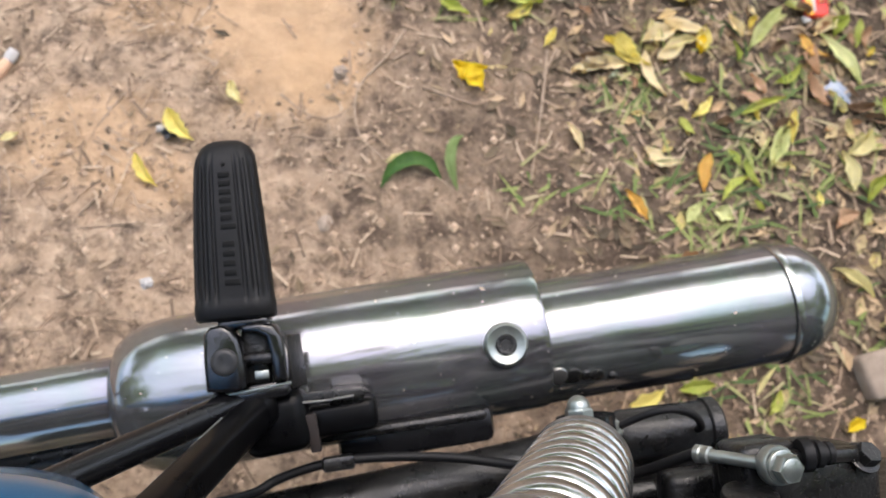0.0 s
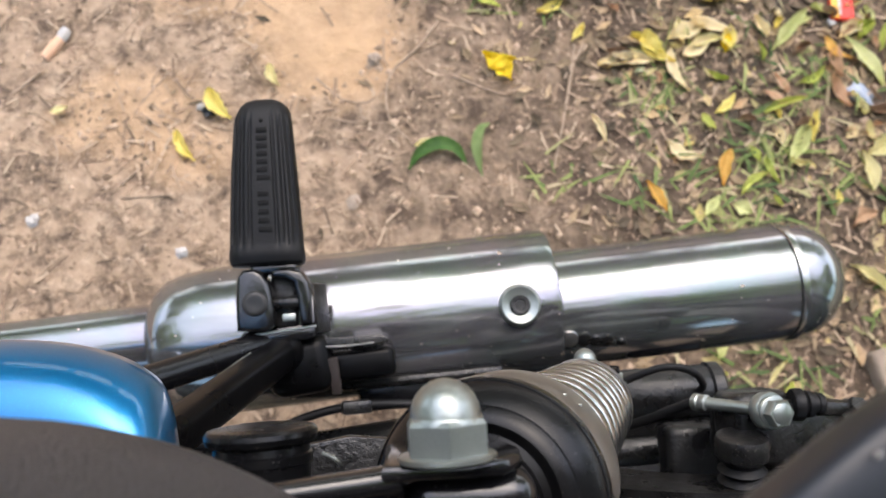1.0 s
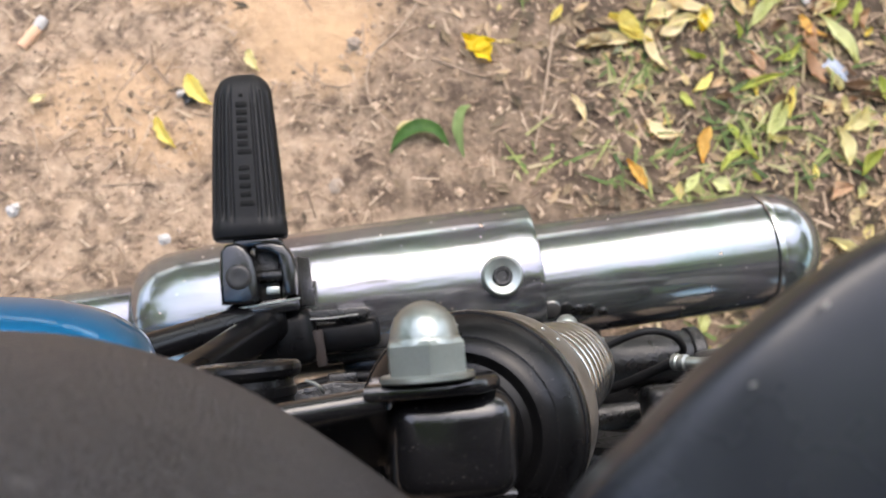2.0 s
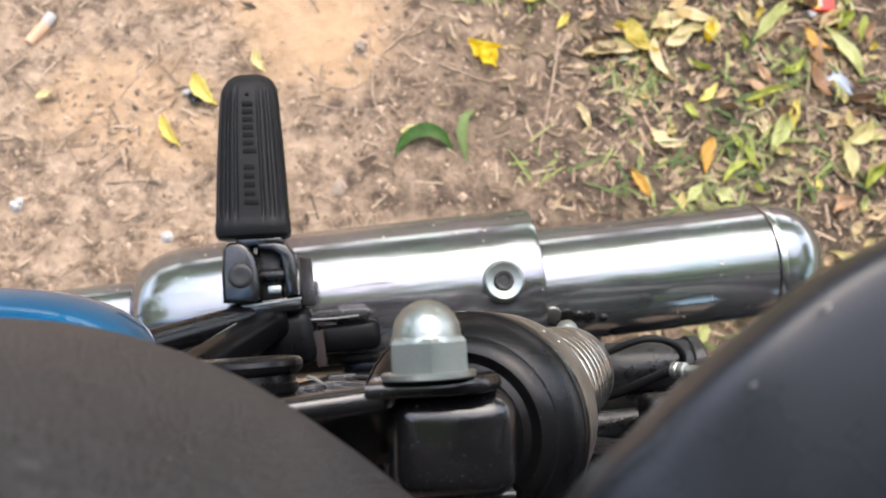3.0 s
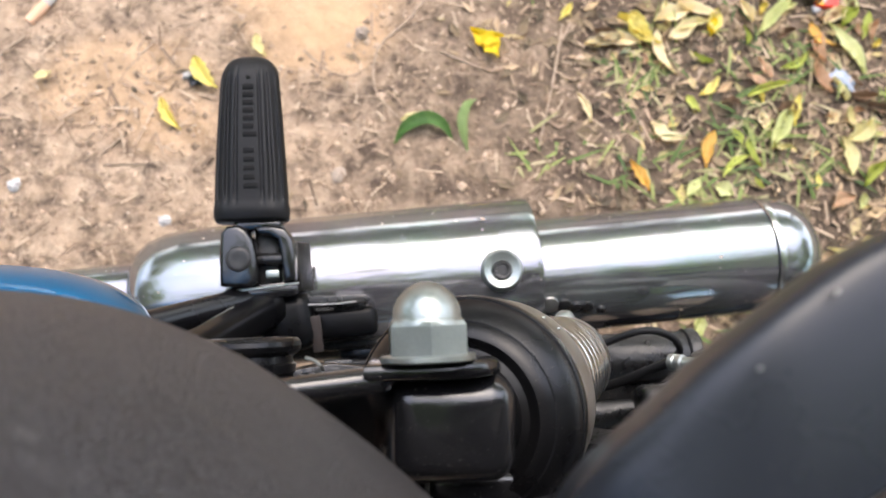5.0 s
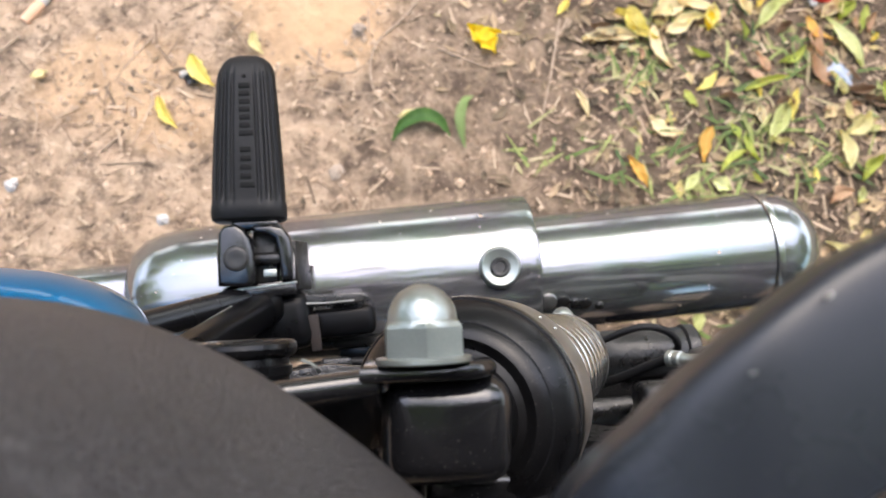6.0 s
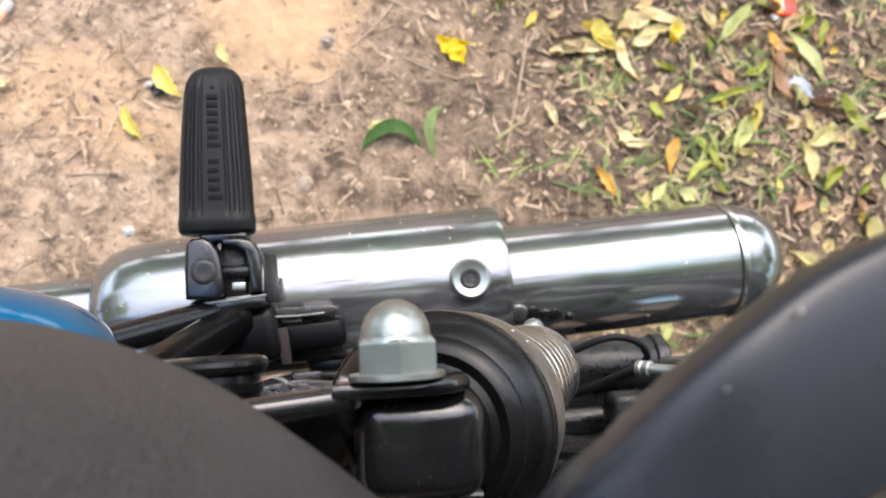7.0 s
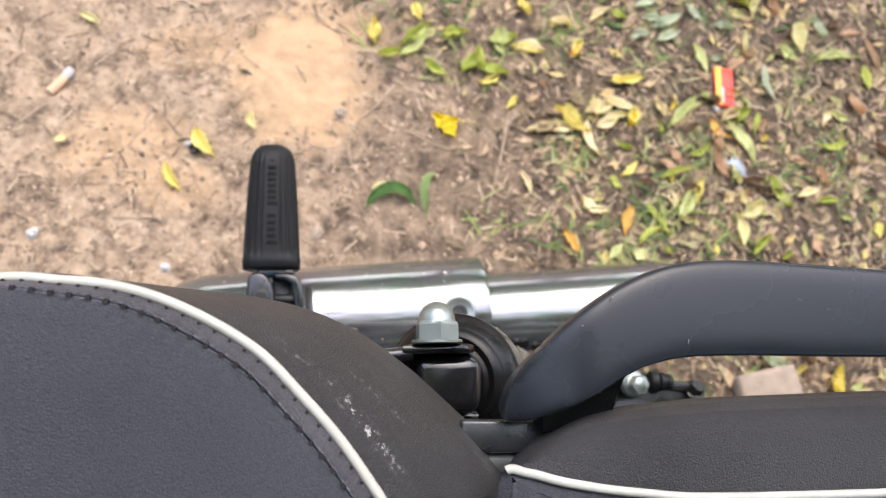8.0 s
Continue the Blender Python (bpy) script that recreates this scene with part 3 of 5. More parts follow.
part("fork_back", block((-0.004, 0.190, 0.3530), (0.030, 0.008, 0.020), 0.003), BLACK, footrest)
part("spring_end", block((0.0046, 0.1585, 0.3590), (0.0085, 0.0050, 0.004), 0.001), STEEL, footrest)
part("hinge_pin", lathe([(0, 0.0035), (0.001, 0.0040), (0.016, 0.0040), (0.017, 0.003)], (-0.0050, 0.1680, 0.3560), (1, 0, 0), 18), GRIME, footrest)
part("stop_plate", block((0.0215, 0.164, 0.338), (0.004, 0.032, 0.020), 0.001, (0, -18, 4)), GRIME, footrest)
part("bright_edge", sweep([(-0.0180, 0.1485, 0.3590), (0.0, 0.1502, 0.3596), (0.0210, 0.1523, 0.3590)], 0.0009, 8), STEEL, footrest, "paint worn to bare metal")
part("fork_web", block((0.000, 0.170, 0.3450), (0.016, 0.034, 0.010), 0.002), GRIME, footrest)
part("rivet", lathe([(0, 0.0082), (0.0010, 0.0080), (0.0020, 0.0068), (0.0023, 0.0050), (0.0020, 0.0030), (0.0020, 0.0)], (-0.0152, 0.1680, 0.3660), (0.05, -0.05, 1), 32), WORN, footrest)

# frame tubes behind the footrest
part("frame_tube", sweep(smooth_line([(-0.012, 0.142, 0.352), (-0.0269, 0.1385, 0.366), (-0.0812, 0.122, 0.425), (-0.15, 0.10, 0.50), (-0.22, 0.085, 0.58)], 6), 0.0088, 20), FRAME, bike)
bar = smooth_line([(0.0035, 0.1400, 0.345), (0.0010, 0.1380, 0.350), (-0.0035, 0.1340, 0.358), (-0.0135, 0.1245, 0.395), (-0.0218, 0.1158, 0.432), (-0.040, 0.098, 0.50), (-0.070, 0.075, 0.60)], 6)
part("frame_bar", sweep(bar, [0.0050, 0.0080, 0.0096, 0.0104, 0.0107, 0.0108] + [0.0106] * (len(bar) - 6), 28, side=(0.3, -0.3, 0.9), flat=0.92, square=0.60), PLASTIC, bike, "black footrest bar with a rounded end, chipped")
part("footrest_lug", join(block((0.0075, 0.1275, 0.3360), (0.043, 0.038, 0.028), 0.0100, (0, 0, 6), 4)), PLASTIC, bike)
part("rusty_tab", block((0.0300, 0.1195, 0.3440), (0.0065, 0.024, 0.003), 0.0010, (10, 0, 4)), RUST, bike, "rusty steel tab")
part("paint_chip", block((-0.0160, 0.1075, 0.4400), (0.0022, 0.0030, 0.0012), 0.0004, (20, -30, 20)), STEEL, bike)
bracket = part("hanger_bracket", slab([(0.010, 0.1368), (0.044, 0.1362), (0.060, 0.1380), (0.066, 0.1412), (0.062, 0.1440), (0.010, 0.1440)], 0.3420, 0.3450, 0.001, 2), GRIME, bike, "pressed black steel bracket")
# glossy highlight on the bracket's front edge, put in as a pale rod
part("bright_edge", sweep([(0.004, 0.1386, 0.3460), (0.040, 0.1384, 0.3462), (0.056, 0.1395, 0.3456)], 0.0008, 8), DULL, bracket)
part("bracket_post", block((0.0160, 0.1355, 0.320), (0.020, 0.012, 0.040), 0.003), GRIME, bracket)
part("bracket_web", block((0.0460, 0.1260, 0.3260), (0.046, 0.020, 0.028), 0.005, (0, 0, 4), 3), PLASTIC, bracket)
part("bracket_post", block((0.0510, 0.1385, 0.318), (0.022, 0.010, 0.044), 0.003), GRIME, bracket)

# swing arm, axle end and wheel
swing = part("swing_arm", sweep(smooth_line([(-0.12, 0.050, 0.300), (0.03, 0.062, 0.295), (0.16, 0.075, 0.296), (0.235, 0.088, 0.300)], 6), 0.0190, 18), GRIME, bike, "grimy black swing arm")
part("axle_end", join(lathe([(0, 0.016), (0.004, 0.0175), (0.060, 0.0175), (0.064, 0.0155), (0.064, 0.010), (0.058, 0.0)], (0.218, 0.094, 0.330), (1, 0.01, -0.02), 28), block((0.25, 0.080, 0.318), (0.07, 0.03, 0.03), 0.004)), GRIME, swing, "dusty axle adjuster")
part("axle_cap", lathe([(0, 0.0175), (0.0012, 0.0190), (0.008, 0.0190), (0.0095, 0.0175), (0.008, 0.013), (0.008, 0)], (0.276, 0.0945, 0.329), (1, 0.01, -0.02), 28), GRIME, swing)
part("wheel_wire", sweep(smooth_line([(0.190, 0.095, 0.350), (0.2144, 0.1066, 0.360), (0.2373, 0.1143, 0.370), (0.256, 0.110, 0.366), (0.2645, 0.1008, 0.358), (0.267, 0.095, 0.340)], 8), 0.0024, 10), RUBBER, bike, "thin black cable")
part("brake_hose", sweep(smooth_line([(-0.10, 0.070, 0.285), (-0.0202, 0.0831, 0.328), (0.0033, 0.0912, 0.328), (0.0271, 0.0968, 0.328), (0.0565, 0.0985, 0.328), (0.1075, 0.0939, 0.328), (0.15, 0.086, 0.337), (0.20, 0.080, 0.375), (0.2376, 0.0973, 0.418)], 8), 0.0030, 10), RUBBER, bike, "black brake hose")
# pale rod painting the highlight along the bar's left edge
part("bright_edge", sweep(smooth_line([(-0.0410, 0.1085, 0.4850), (-0.0356, 0.1146, 0.4648), (-0.0281, 0.1241, 0.4345), (-0.0224, 0.1308, 0.4090), (-0.0157, 0.1380, 0.3815)], 5), 0.0008, 6), STEEL, bike, "bright highlight line along the edge of the footrest bar")
part("brake_hose_clip", block((0.042, 0.0975, 0.329), (0.020, 0.009, 0.009), 0.002, (0, 12, 0)), GRIME, bike)
part("torque_rod", sweep([(-0.05, 0.052, 0.335), (0.235, 0.060, 0.345)], 0.009, 12, flat=0.6), GRIME, bike)

wheel = part("rear_tyre", lathe([(-0.045, 0.235), (-0.047, 0.265), (-0.050, 0.290), (-0.044, 0.310), (-0.030, 0.322), (0, 0.326), (0.030, 0.322), (0.044, 0.310), (0.050, 0.290), (0.047, 0.265), (0.045, 0.235)], (0.28, -0.032, 0.326), (0, 1, 0), 96, False), RUBBER, bike, "black rear tyre")
part("rim", lathe([(-0.045, 0.238), (-0.040, 0.226), (-0.02, 0.220), (0.02, 0.220), (0.040, 0.226), (0.045, 0.238)], (0.28, -0.032, 0.326), (0, 1, 0), 72, False), FRAME, wheel)
part("hub", lathe([(-0.06, 0.03), (-0.055, 0.06), (0.055, 0.06), (0.06, 0.03)], (0.28, -0.032, 0.326), (0, 1, 0), 36), GRIME, wheel)
for i in range(10):
    a = 2 * math.pi * i / 10
    part("spoke", sweep([(0.28 + 0.055 * math.cos(a), -0.032, 0.326 + 0.055 * math.sin(a)), (0.28 + 0.224 * math.cos(a), -0.032, 0.326 + 0.224 * math.sin(a))], 0.012, 10), FRAME, wheel)
part("brake_disc", lathe([(0, 0.085), (0, 0.135), (0.0045, 0.135), (0.0045, 0.085), (0, 0.085)], (0.28, 0.050, 0.326), (0, 1, 0), 72, False), GRIME, wheel, "steel brake disc")

# unseen masses added to block light and darken what the silencer's flank mirrors
part("engine_blocker", join(block((-0.50, 0.0, 0.34), (0.40, 0.20, 0.26), 0.04, (0, 0, 0), 4), block((-0.42, 0.0, 0.52), (0.22, 0.16, 0.20), 0.03, (0, 12, 0), 4)), GRIME, bike, "unseen dark engine-sized mass that blocks light under the machine")
part("swing_arm", sweep(smooth_line([(-0.12, -0.050, 0.300), (0.03, -0.072, 0.295), (0.16, -0.085, 0.296), (0.30, -0.090, 0.310)], 6), 0.0190, 18), GRIME, bike)
part("chain_side_blocker", block((0.02, -0.098, 0.33), (0.52, 0.035, 0.12), 0.015, (0, -2, 0), 3), GRIME, bike)

# brake caliper with its banjo bolt, bleed nipple and slide pin
caliper = part("brake_caliper", join(block((0.292, 0.078, 0.412), (0.078, 0.036, 0.050), 0.009, (0, 18, -6), 3), block((0.266, 0.089, 0.426), (0.034, 0.028, 0.030), 0.006, (0, 8, 0), 3)), GRIME, bike, "grimy black rear brake caliper")
part("caliper_back", block((0.290, 0.060, 0.405), (0.044, 0.036, 0.055), 0.008, (0, 25, -4), 3), GRIME, caliper)
part("caliper_bracket", block((0.246, 0.060, 0.380), (0.036, 0.042, 0.024), 0.006, (0, 0, 0), 3), GRIME, caliper)
part("banjo_pipe", sweep(smooth_line([(0.2400, 0.0972, 0.4250), (0.248, 0.0963, 0.4350), (0.2593, 0.0950, 0.4500), (0.2625, 0.0945, 0.4530)], 6), 0.0034, 14), STEEL, caliper, "bare steel brake pipe")
part("pipe_collar", lathe([(0, 0.0034), (0.001, 0.0048), (0.004, 0.0048), (0.0048, 0.004), (0.006, 0.0046), (0.009, 0.0046), (0.010, 0.003)], (0.2362, 0.0975, 0.419), (0.55, -0.05, 0.8), 20), STEEL, caliper)
part("banjo_ring", lathe([(0, 0.0060), (0, 0.0092), (0.001, 0.0098), (0.006, 0.0098), (0.007, 0.0092), (0.007, 0.006)], (0.2630, 0.0938, 0.4480), (0.25, 0.1, 0.95), 30, True), STEEL, caliper)
part("banjo_bolt", join(lathe([(0, 0.0085), (0.0016, 0.0085), (0.002, 0.0078)], (0.2648, 0.0938, 0.4552), (0.20, -0.03, 0.97), 26), hexagon((0.2652, 0.0938, 0.4568), (0.20, -0.03, 0.97), 0.0074, 0.0062), lathe([(0, 0.0055), (0.0004, 0.005), (0.0004, 0)], (0.2665, 0.0936, 0.4629), (0.20, -0.03, 0.97), 20)), STEEL, caliper, "zinc hexagon bolt")
part("bleed_cap", lathe([(0, 0.0080), (0.001, 0.0086), (0.005, 0.0086), (0.006, 0.0070), (0.0070, 0.0062), (0.0078, 0.0072), (0.0105, 0.0070), (0.0112, 0.0054), (0.0130, 0.0054), (0.0136, 0.0060), (0.0160, 0.0058), (0.0172, 0.0046), (0.0176, 0.0)], (0.2810, 0.0955, 0.4420), (1, -0.03, 0.06), 28), RUBBER, caliper, "black rubber bleed cap")
part("slide_pin", lathe([(0, 0.0120), (0.002, 0.0140), (0.0100, 0.0142), (0.0125, 0.0132), (0.0138, 0.0105), (0.0142, 0.0)], (0.2520, 0.0690, 0.4420), (0.0, 1, 0.25), 28), GRIME, caliper)
part("pin_boot", lathe([(0, 0.0120), (0.003, 0.0095), (0.006, 0.0128), (0.009, 0.0095), (0.012, 0.0128), (0.015, 0.0095), (0.018, 0.0125), (0.020, 0.0105), (0.024, 0.0105)], (0.2520, 0.0690, 0.4420), (0.0, -1, -0.25), 28), RUBBER, caliper)
part("caliper_rib", block((0.300, 0.092, 0.434), (0.050, 0.008, 0.010), 0.003, (0, 16, -6)), GRIME, caliper)
part("caliper_bolt", join(hexagon((0.322, 0.088, 0.430), (0.25, 0.6, 0.75), 0.0065, 0.006), lathe([(0, 0.009), (0.0015, 0.009), (0.002, 0.008)], (0.3215, 0.0868, 0.4285), (0.25, 0.6, 0.75), 20)), GRIME, caliper)

# rear shock absorber
TOP, LOW = Vector((0.0884, 0.1013, 0.684)), Vector((0.1895, 0.099, 0.377))
SD = (LOW - TOP).normalized()
shock = part("shock_absorber", lathe([(0.03, 0.014), (0.262, 0.014), (0.264, 0.019), (0.300, 0.017), (0.305, 0.013), (0.325, 0.012)], TOP, SD, 32), FRAME, bike, "rear shock absorber with chrome spring and black cap")
RIM = 0.0403
part("upper_cap", lathe([(0.017, 0.0), (0.0175, 0.0130), (0.020, 0.0144), (0.0255, 0.0152), (0.0285, 0.0166), (0.0292, 0.0186), (0.0283, 0.0206), (0.0276, 0.0214), (0.0279, 0.0224), (0.0288, 0.0240), (0.0299, 0.0252), (0.02995, 0.0257), (0.0303, 0.0262), (0.0318, 0.0281), (0.0336, 0.0298), (0.0356, 0.0312), (0.0362, 0.0315), (0.0362, 0.0319), (0.0368, 0.0323), (0.0402, 0.0325), (RIM, 0.0320), (RIM, 0.020)], TOP, SD, 88), CAP, shock, "stepped black plastic cap", 28.0)
part("cap_band", lathe([(RIM + 0.0002, 0.029), (RIM + 0.0002, 0.0322), (RIM + 0.0008, 0.0326), (RIM + 0.031, 0.0322), (RIM + 0.034, 0.0318), (RIM + 0.0345, 0.0306), (RIM + 0.0340, 0.022)], TOP, SD, 80, False), DULL, shock, "dull grey metal band")
for a, s in ((-0.9, 0.012), (-0.75, 0.016)):
    d0, u0, v0 = axis_frame(SD)
    part("burr", block(TOP + d0 * (RIM + s) + (u0 * math.cos(a) + v0 * math.sin(a)) * 0.0325, (0.0010, 0.0008, 0.0008), 0.0002), STEEL, shock)


def coil(s0, s1, radius, wire, turns):
    d, u, v = axis_frame(SD)
    n = int(turns * 36)
    return sweep([TOP + d * (s0 + (s1 - s0) * i / n) + (u * math.cos(2 * math.pi * turns * i / n) + v * math.sin(2 * math.pi * turns * i / n)) * radius for i in range(n + 1)], wire, 12)


part("coil_spring", coil(RIM + 0.030, 0.262, 0.0199, 0.0066, 10.4), SPRING, shock, "close-wound chrome coil spring")
part("spring_seat", lathe([(0.262, 0.014), (0.262, 0.0255), (0.266, 0.0265), (0.270, 0.0250), (0.273, 0.016)], TOP, SD, 40), DULL, shock)
part("lower_eye", lathe([(-0.018, 0.009), (-0.018, 0.017), (0.018, 0.017), (0.018, 0.009)], LOW, (0, 1, 0), 32), BLACK, shock)


def dome_nut(origin, k, name, parent):
    """A domed cap nut on its washer, pointing outward."""
    o = Vector(origin)
    y = Vector((0, 1, 0))
    nut = part(name, join(
        hexagon(o, y, 0.0098 * k, 0.0076 * k, (0.05, 0, 1)),
        lathe([(-0.0010 * k, 0.0086 * k), (0.0002 * k, 0.0083 * k), (0.0006 * k, 0.0080 * k), (0.0030 * k, 0.0077 * k), (0.0053 * k, 0.0067 * k), (0.0071 * k, 0.0051 * k), (0.0083 * k, 0.0031 * k), (0.0089 * k, 0.0013 * k), (0.0090 * k, 0.0)], o + y * 0.0076 * k, y, 44)), STEEL, parent, "zinc-plated domed cap nut", 28.0)
    part("washer", lathe([(-0.0016 * k, 0.006 * k), (-0.0016 * k, 0.0106 * k), (-0.0013 * k, 0.0110 * k), (-0.0003 * k, 0.0110 * k), (0, 0.0106 * k), (0, 0.006 * k)], o, y, 44), STEEL, nut)


dome_nut((0.0888, 0.1194, 0.6840), 1.0, "cap_nut", shock)
dome_nut((0.1860, 0.1150, 0.3770), 0.85, "cap_nut", shock)

part("lower_bolt", join(hexagon((0.2005, 0.1080, 0.3790), (0.1, 1, 0.15), 0.0070, 0.0060, (0.2, 0, 1)), lathe([(-0.0016, 0.0095), (-0.0002, 0.0095), (0.0, 0.0085)], (0.2005, 0.1080, 0.3790), (0.1, 1, 0.15), 28)), STEEL, shock, "zinc hexagon bolt")

# upper shock mount on the frame rail
mount = part("shock_mount", block((0.0938, 0.1012, 0.6640), (0.0318, 0.0262, 0.028), 0.0068, (3, 3, -2), 5), BLACK, bike, "glossy black shock mount")
part("mount_lip", block((0.1000, 0.0835, 0.6560), (0.026, 0.010, 0.014), 0.0030, (0, 8, -4), 3), BLACK, mount)
part("mount_plate", slab([(0.0740, 0.650), (0.088, 0.640), (0.0985, 0.646), (0.1045, 0.656), (0.1068, 0.668), (0.1062, 0.6775), (0.1020, 0.6835), (0.0940, 0.6862), (0.0740, 0.6850)], -0.1176, -0.1136, 0.0016, 3, Matrix.Rotation(radians(90), 4, "X")), BLACK, mount)
rail_section = [(0.0022, -0.010), (0.0028, -0.0042), (0.0026, -0.0022), (0.0019, -0.0008), (0.0010, -0.0002), (0.0, 0.0), (-0.0012, -0.0001), (-0.0022, -0.0005), (-0.0032, -0.0015), (-0.0042, -0.0032), (-0.0110, -0.0150), (-0.0200, -0.0320)]
rail_turn = Matrix.Translation((0.0785, 0.1143, 0.6843)) @ Matrix.Rotation(radians(4.8), 4, "Z")
part("frame_rail", slab(rail_section, -0.230, 0.0, 0.0010, 2, rail_turn @ Matrix(((0, 0, 1, 0), (1, 0, 0, 0), (0, 1, 0, 0), (0, 0, 0, 1)))), BLACK, bike, "glossy black frame rail")
part("frame_rail", sweep(smooth_line([(0.09, 0.072, 0.650), (0.16, 0.070, 0.660), (0.30, 0.070, 0.680), (0.50, 0.06, 0.69)], 6), 0.0115, 16), FRAME, bike)
part("frame_rail", sweep(smooth_line([(-0.34, -0.075, 0.60), (-0.12, -0.092, 0.640), (0.08, -0.09, 0.652), (0.30, -0.07, 0.68), (0.50, -0.06, 0.69)], 6), 0.0125, 16), FRAME, bike)
# made-up dark sheet that fills the shaded gap between buffer and rail
part("dark_filler", slab([(0.020, 0.088), (0.074, 0.090), (0.076, 0.1120), (0.060, 0.1140), (0.020, 0.1085)], 0.598, 0.602, 0.001, 2), GRIME, bike)
part("seat_buffer", lathe([(0.0, 0.0118), (0.006, 0.0124), (0.0098, 0.0126), (0.0102, 0.0132), (0.0124, 0.0133), (0.0128, 0.0126), (0.0146, 0.0125), (0.0150, 0.0134), (0.0158, 0.0144), (0.0172, 0.0148), (0.0184, 0.0146), (0.0192, 0.0138), (0.0195, 0.0120), (0.0196, 0.0)], (0.0412, 0.1045, 0.6500), (0, 1, 0), 56), CAP, bike, "black rubber plug with a flanged rim", 25.0)
part("clip_wire", sweep(smooth_line([(0.0596, 0.1192, 0.6710), (0.0608, 0.1188, 0.6716), (0.0622, 0.1181, 0.6720), (0.0633, 0.1170, 0.6718), (0.0636, 0.1160, 0.6700)], 5), 0.00042, 6), STEEL, bike)
part("battery_box", block((-0.13, 0.0, 0.52), (0.26, 0.13, 0.22), 0.02, (0, 0, 0), 3), GRIME, bike)
stay = part("mudguard_stay", block((0.1040, 0.0825, 0.7375), (0.0290, 0.0115, 0.0080), 0.0014, (0, -3, -2), 3), STAY, bike, "dull grey painted seat stay")
part("stay_flange", block((0.1050, 0.0740, 0.7345), (0.0270, 0.0060, 0.0100), 0.0010, (24, -3, -2), 2), STEEL, stay, "bare metal flange")
mud, mrings = bmesh.new(), []
for i in range(25):
    a = radians(150 - 150 * i / 24)
    mrings.append([mud.verts.new((0.28 + (0.352 + dz) * math.cos(a), yy - 0.032, 0.326 + (0.352 + dz) * math.sin(a))) for yy, dz in ((-0.063, -0.03), (-0.060, -0.008), (-0.045, 0.002), (0.0, 0.006), (0.045, 0.002), (0.060, -0.008), (0.063, -0.03), (0.059, -0.03), (0.056, -0.010), (0.0, 0.002), (-0.056, -0.010), (-0.059, -0.03))])
for p, q in zip(mrings[:-1], mrings[1:]):
    for i in range(12):
        mud.faces.new([p[i], p[(i + 1) % 12], q[(i + 1) % 12], q[i]])
part("mudguard", mud, FRAME, bike, "black rear mudguard")


# side panel: a shallow tub whose shoulder stands out furthest, rounded at its rear end
def side_panel():
    shoulder = smooth_line([(-0.330, 0.105, 0), (-0.315, 0.128, 0), (-0.27, 0.140, 0), (-0.18, 0.1475, 0), (-0.10, 0.1500, 0), (-0.06, 0.1491, 0), (-0.044, 0.1480, 0), (-0.030, 0.1456, 0), (-0.0165, 0.1410, 0), (-0.0085, 0.1360, 0), (-0.0045, 0.1320, 0), (-0.0020, 0.1255, 0), (-0.0006, 0.1185, 0), (0.0003, 0.1100, 0)], 6)
    bm, rings = bmesh.new(), []
    for p in shoulder:
        y = p.y
        lip = max(0.100, y - 0.036)
        ring = []
        for dy, z in ((lip - y - 0.004, 0.600), (lip - y, 0.6125), (lip - y + 0.003, 0.6160), (-0.55 * (y - lip), 0.6155), (-0.30 * (y - lip), 0.6120), (-0.12 * (y - lip), 0.6050), (-0.02 * (y - lip), 0.5950), (0.0, 0.5860), (-0.0010, 0.580), (-0.0040, 0.550), (-0.010, 0.500), (-0.018, 0.455), (-0.026, 0.440), (-0.040, 0.436)):
            ring.append(bm.verts.new((p.x - max(0.0, 0.590 - z) * 0.42, max(0.094, y + dy), z)))
        rings.append(ring)
    for p, q in zip(rings[:-1], rings[1:]):
        for k in range(len(p) - 1):
            bm.faces.new([p[k], p[k + 1], q[k + 1], q[k]])
    bmesh.ops.remove_doubles(bm, verts=bm.verts, dist=1e-5)
    bmesh.ops.solidify(bm, geom=bm.faces[:], thickness=0.0025)
    return bm


panel = part("side_panel", side_panel(), BLUE, bike, "glossy metallic blue side panel")
part("panel_gasket", sweep(smooth_line([(-0.30, 0.100, 0.618), (-0.18, 0.1110, 0.620), (-0.08, 0.1135, 0.620), (-0.02, 0.1085, 0.620), (0.008, 0.0985, 0.618)], 6), 0.0028, 8), RUBBER, panel)


# ---- seats ----
def closed_half(points, steps=8):
    """A smooth outline through the points of its +y half, mirrored."""
    half = smooth_line([(x, y, 0) for x, y in points], steps)
    return [(p.x, p.y) for p in half] + [(p.x, -p.y) for p in reversed(half[1:-1])]


def blend(a, b, t):
    return [(p[0] + (q[0] - p[0]) * t, p[1] + (q[1] - p[1]) * t) for p, q in zip(a, b)]


def inset(outline, d):
    n, out = len(outline), []
    for i in range(n):
        p, q = Vector(outline[i - 1]), Vector(outline[(i + 1) % n])
        t = (q - p).normalized()
        out.append((outline[i][0] - t.y * d, outline[i][1] + t.x * d))
    return out


def rings_mesh(rings, cap=True):
    bm = bmesh.new()
    rows = [[bm.verts.new((x, y, z + (wave[k] if wave else 0.0))) for k, (x, y) in enumerate(ring)] for ring, z, *wave in rings for wave in (wave[0] if wave else None,)]
    for p, q in zip(rows[:-1], rows[1:]):
        for i in range(len(p)):
            bm.faces.new([p[i], p[(i + 1) % len(p)], q[(i + 1) % len(p)], q[i]])
    if cap:
        bm.faces.new(rows[-1])
        bm.faces.new(rows[0])
    return bm


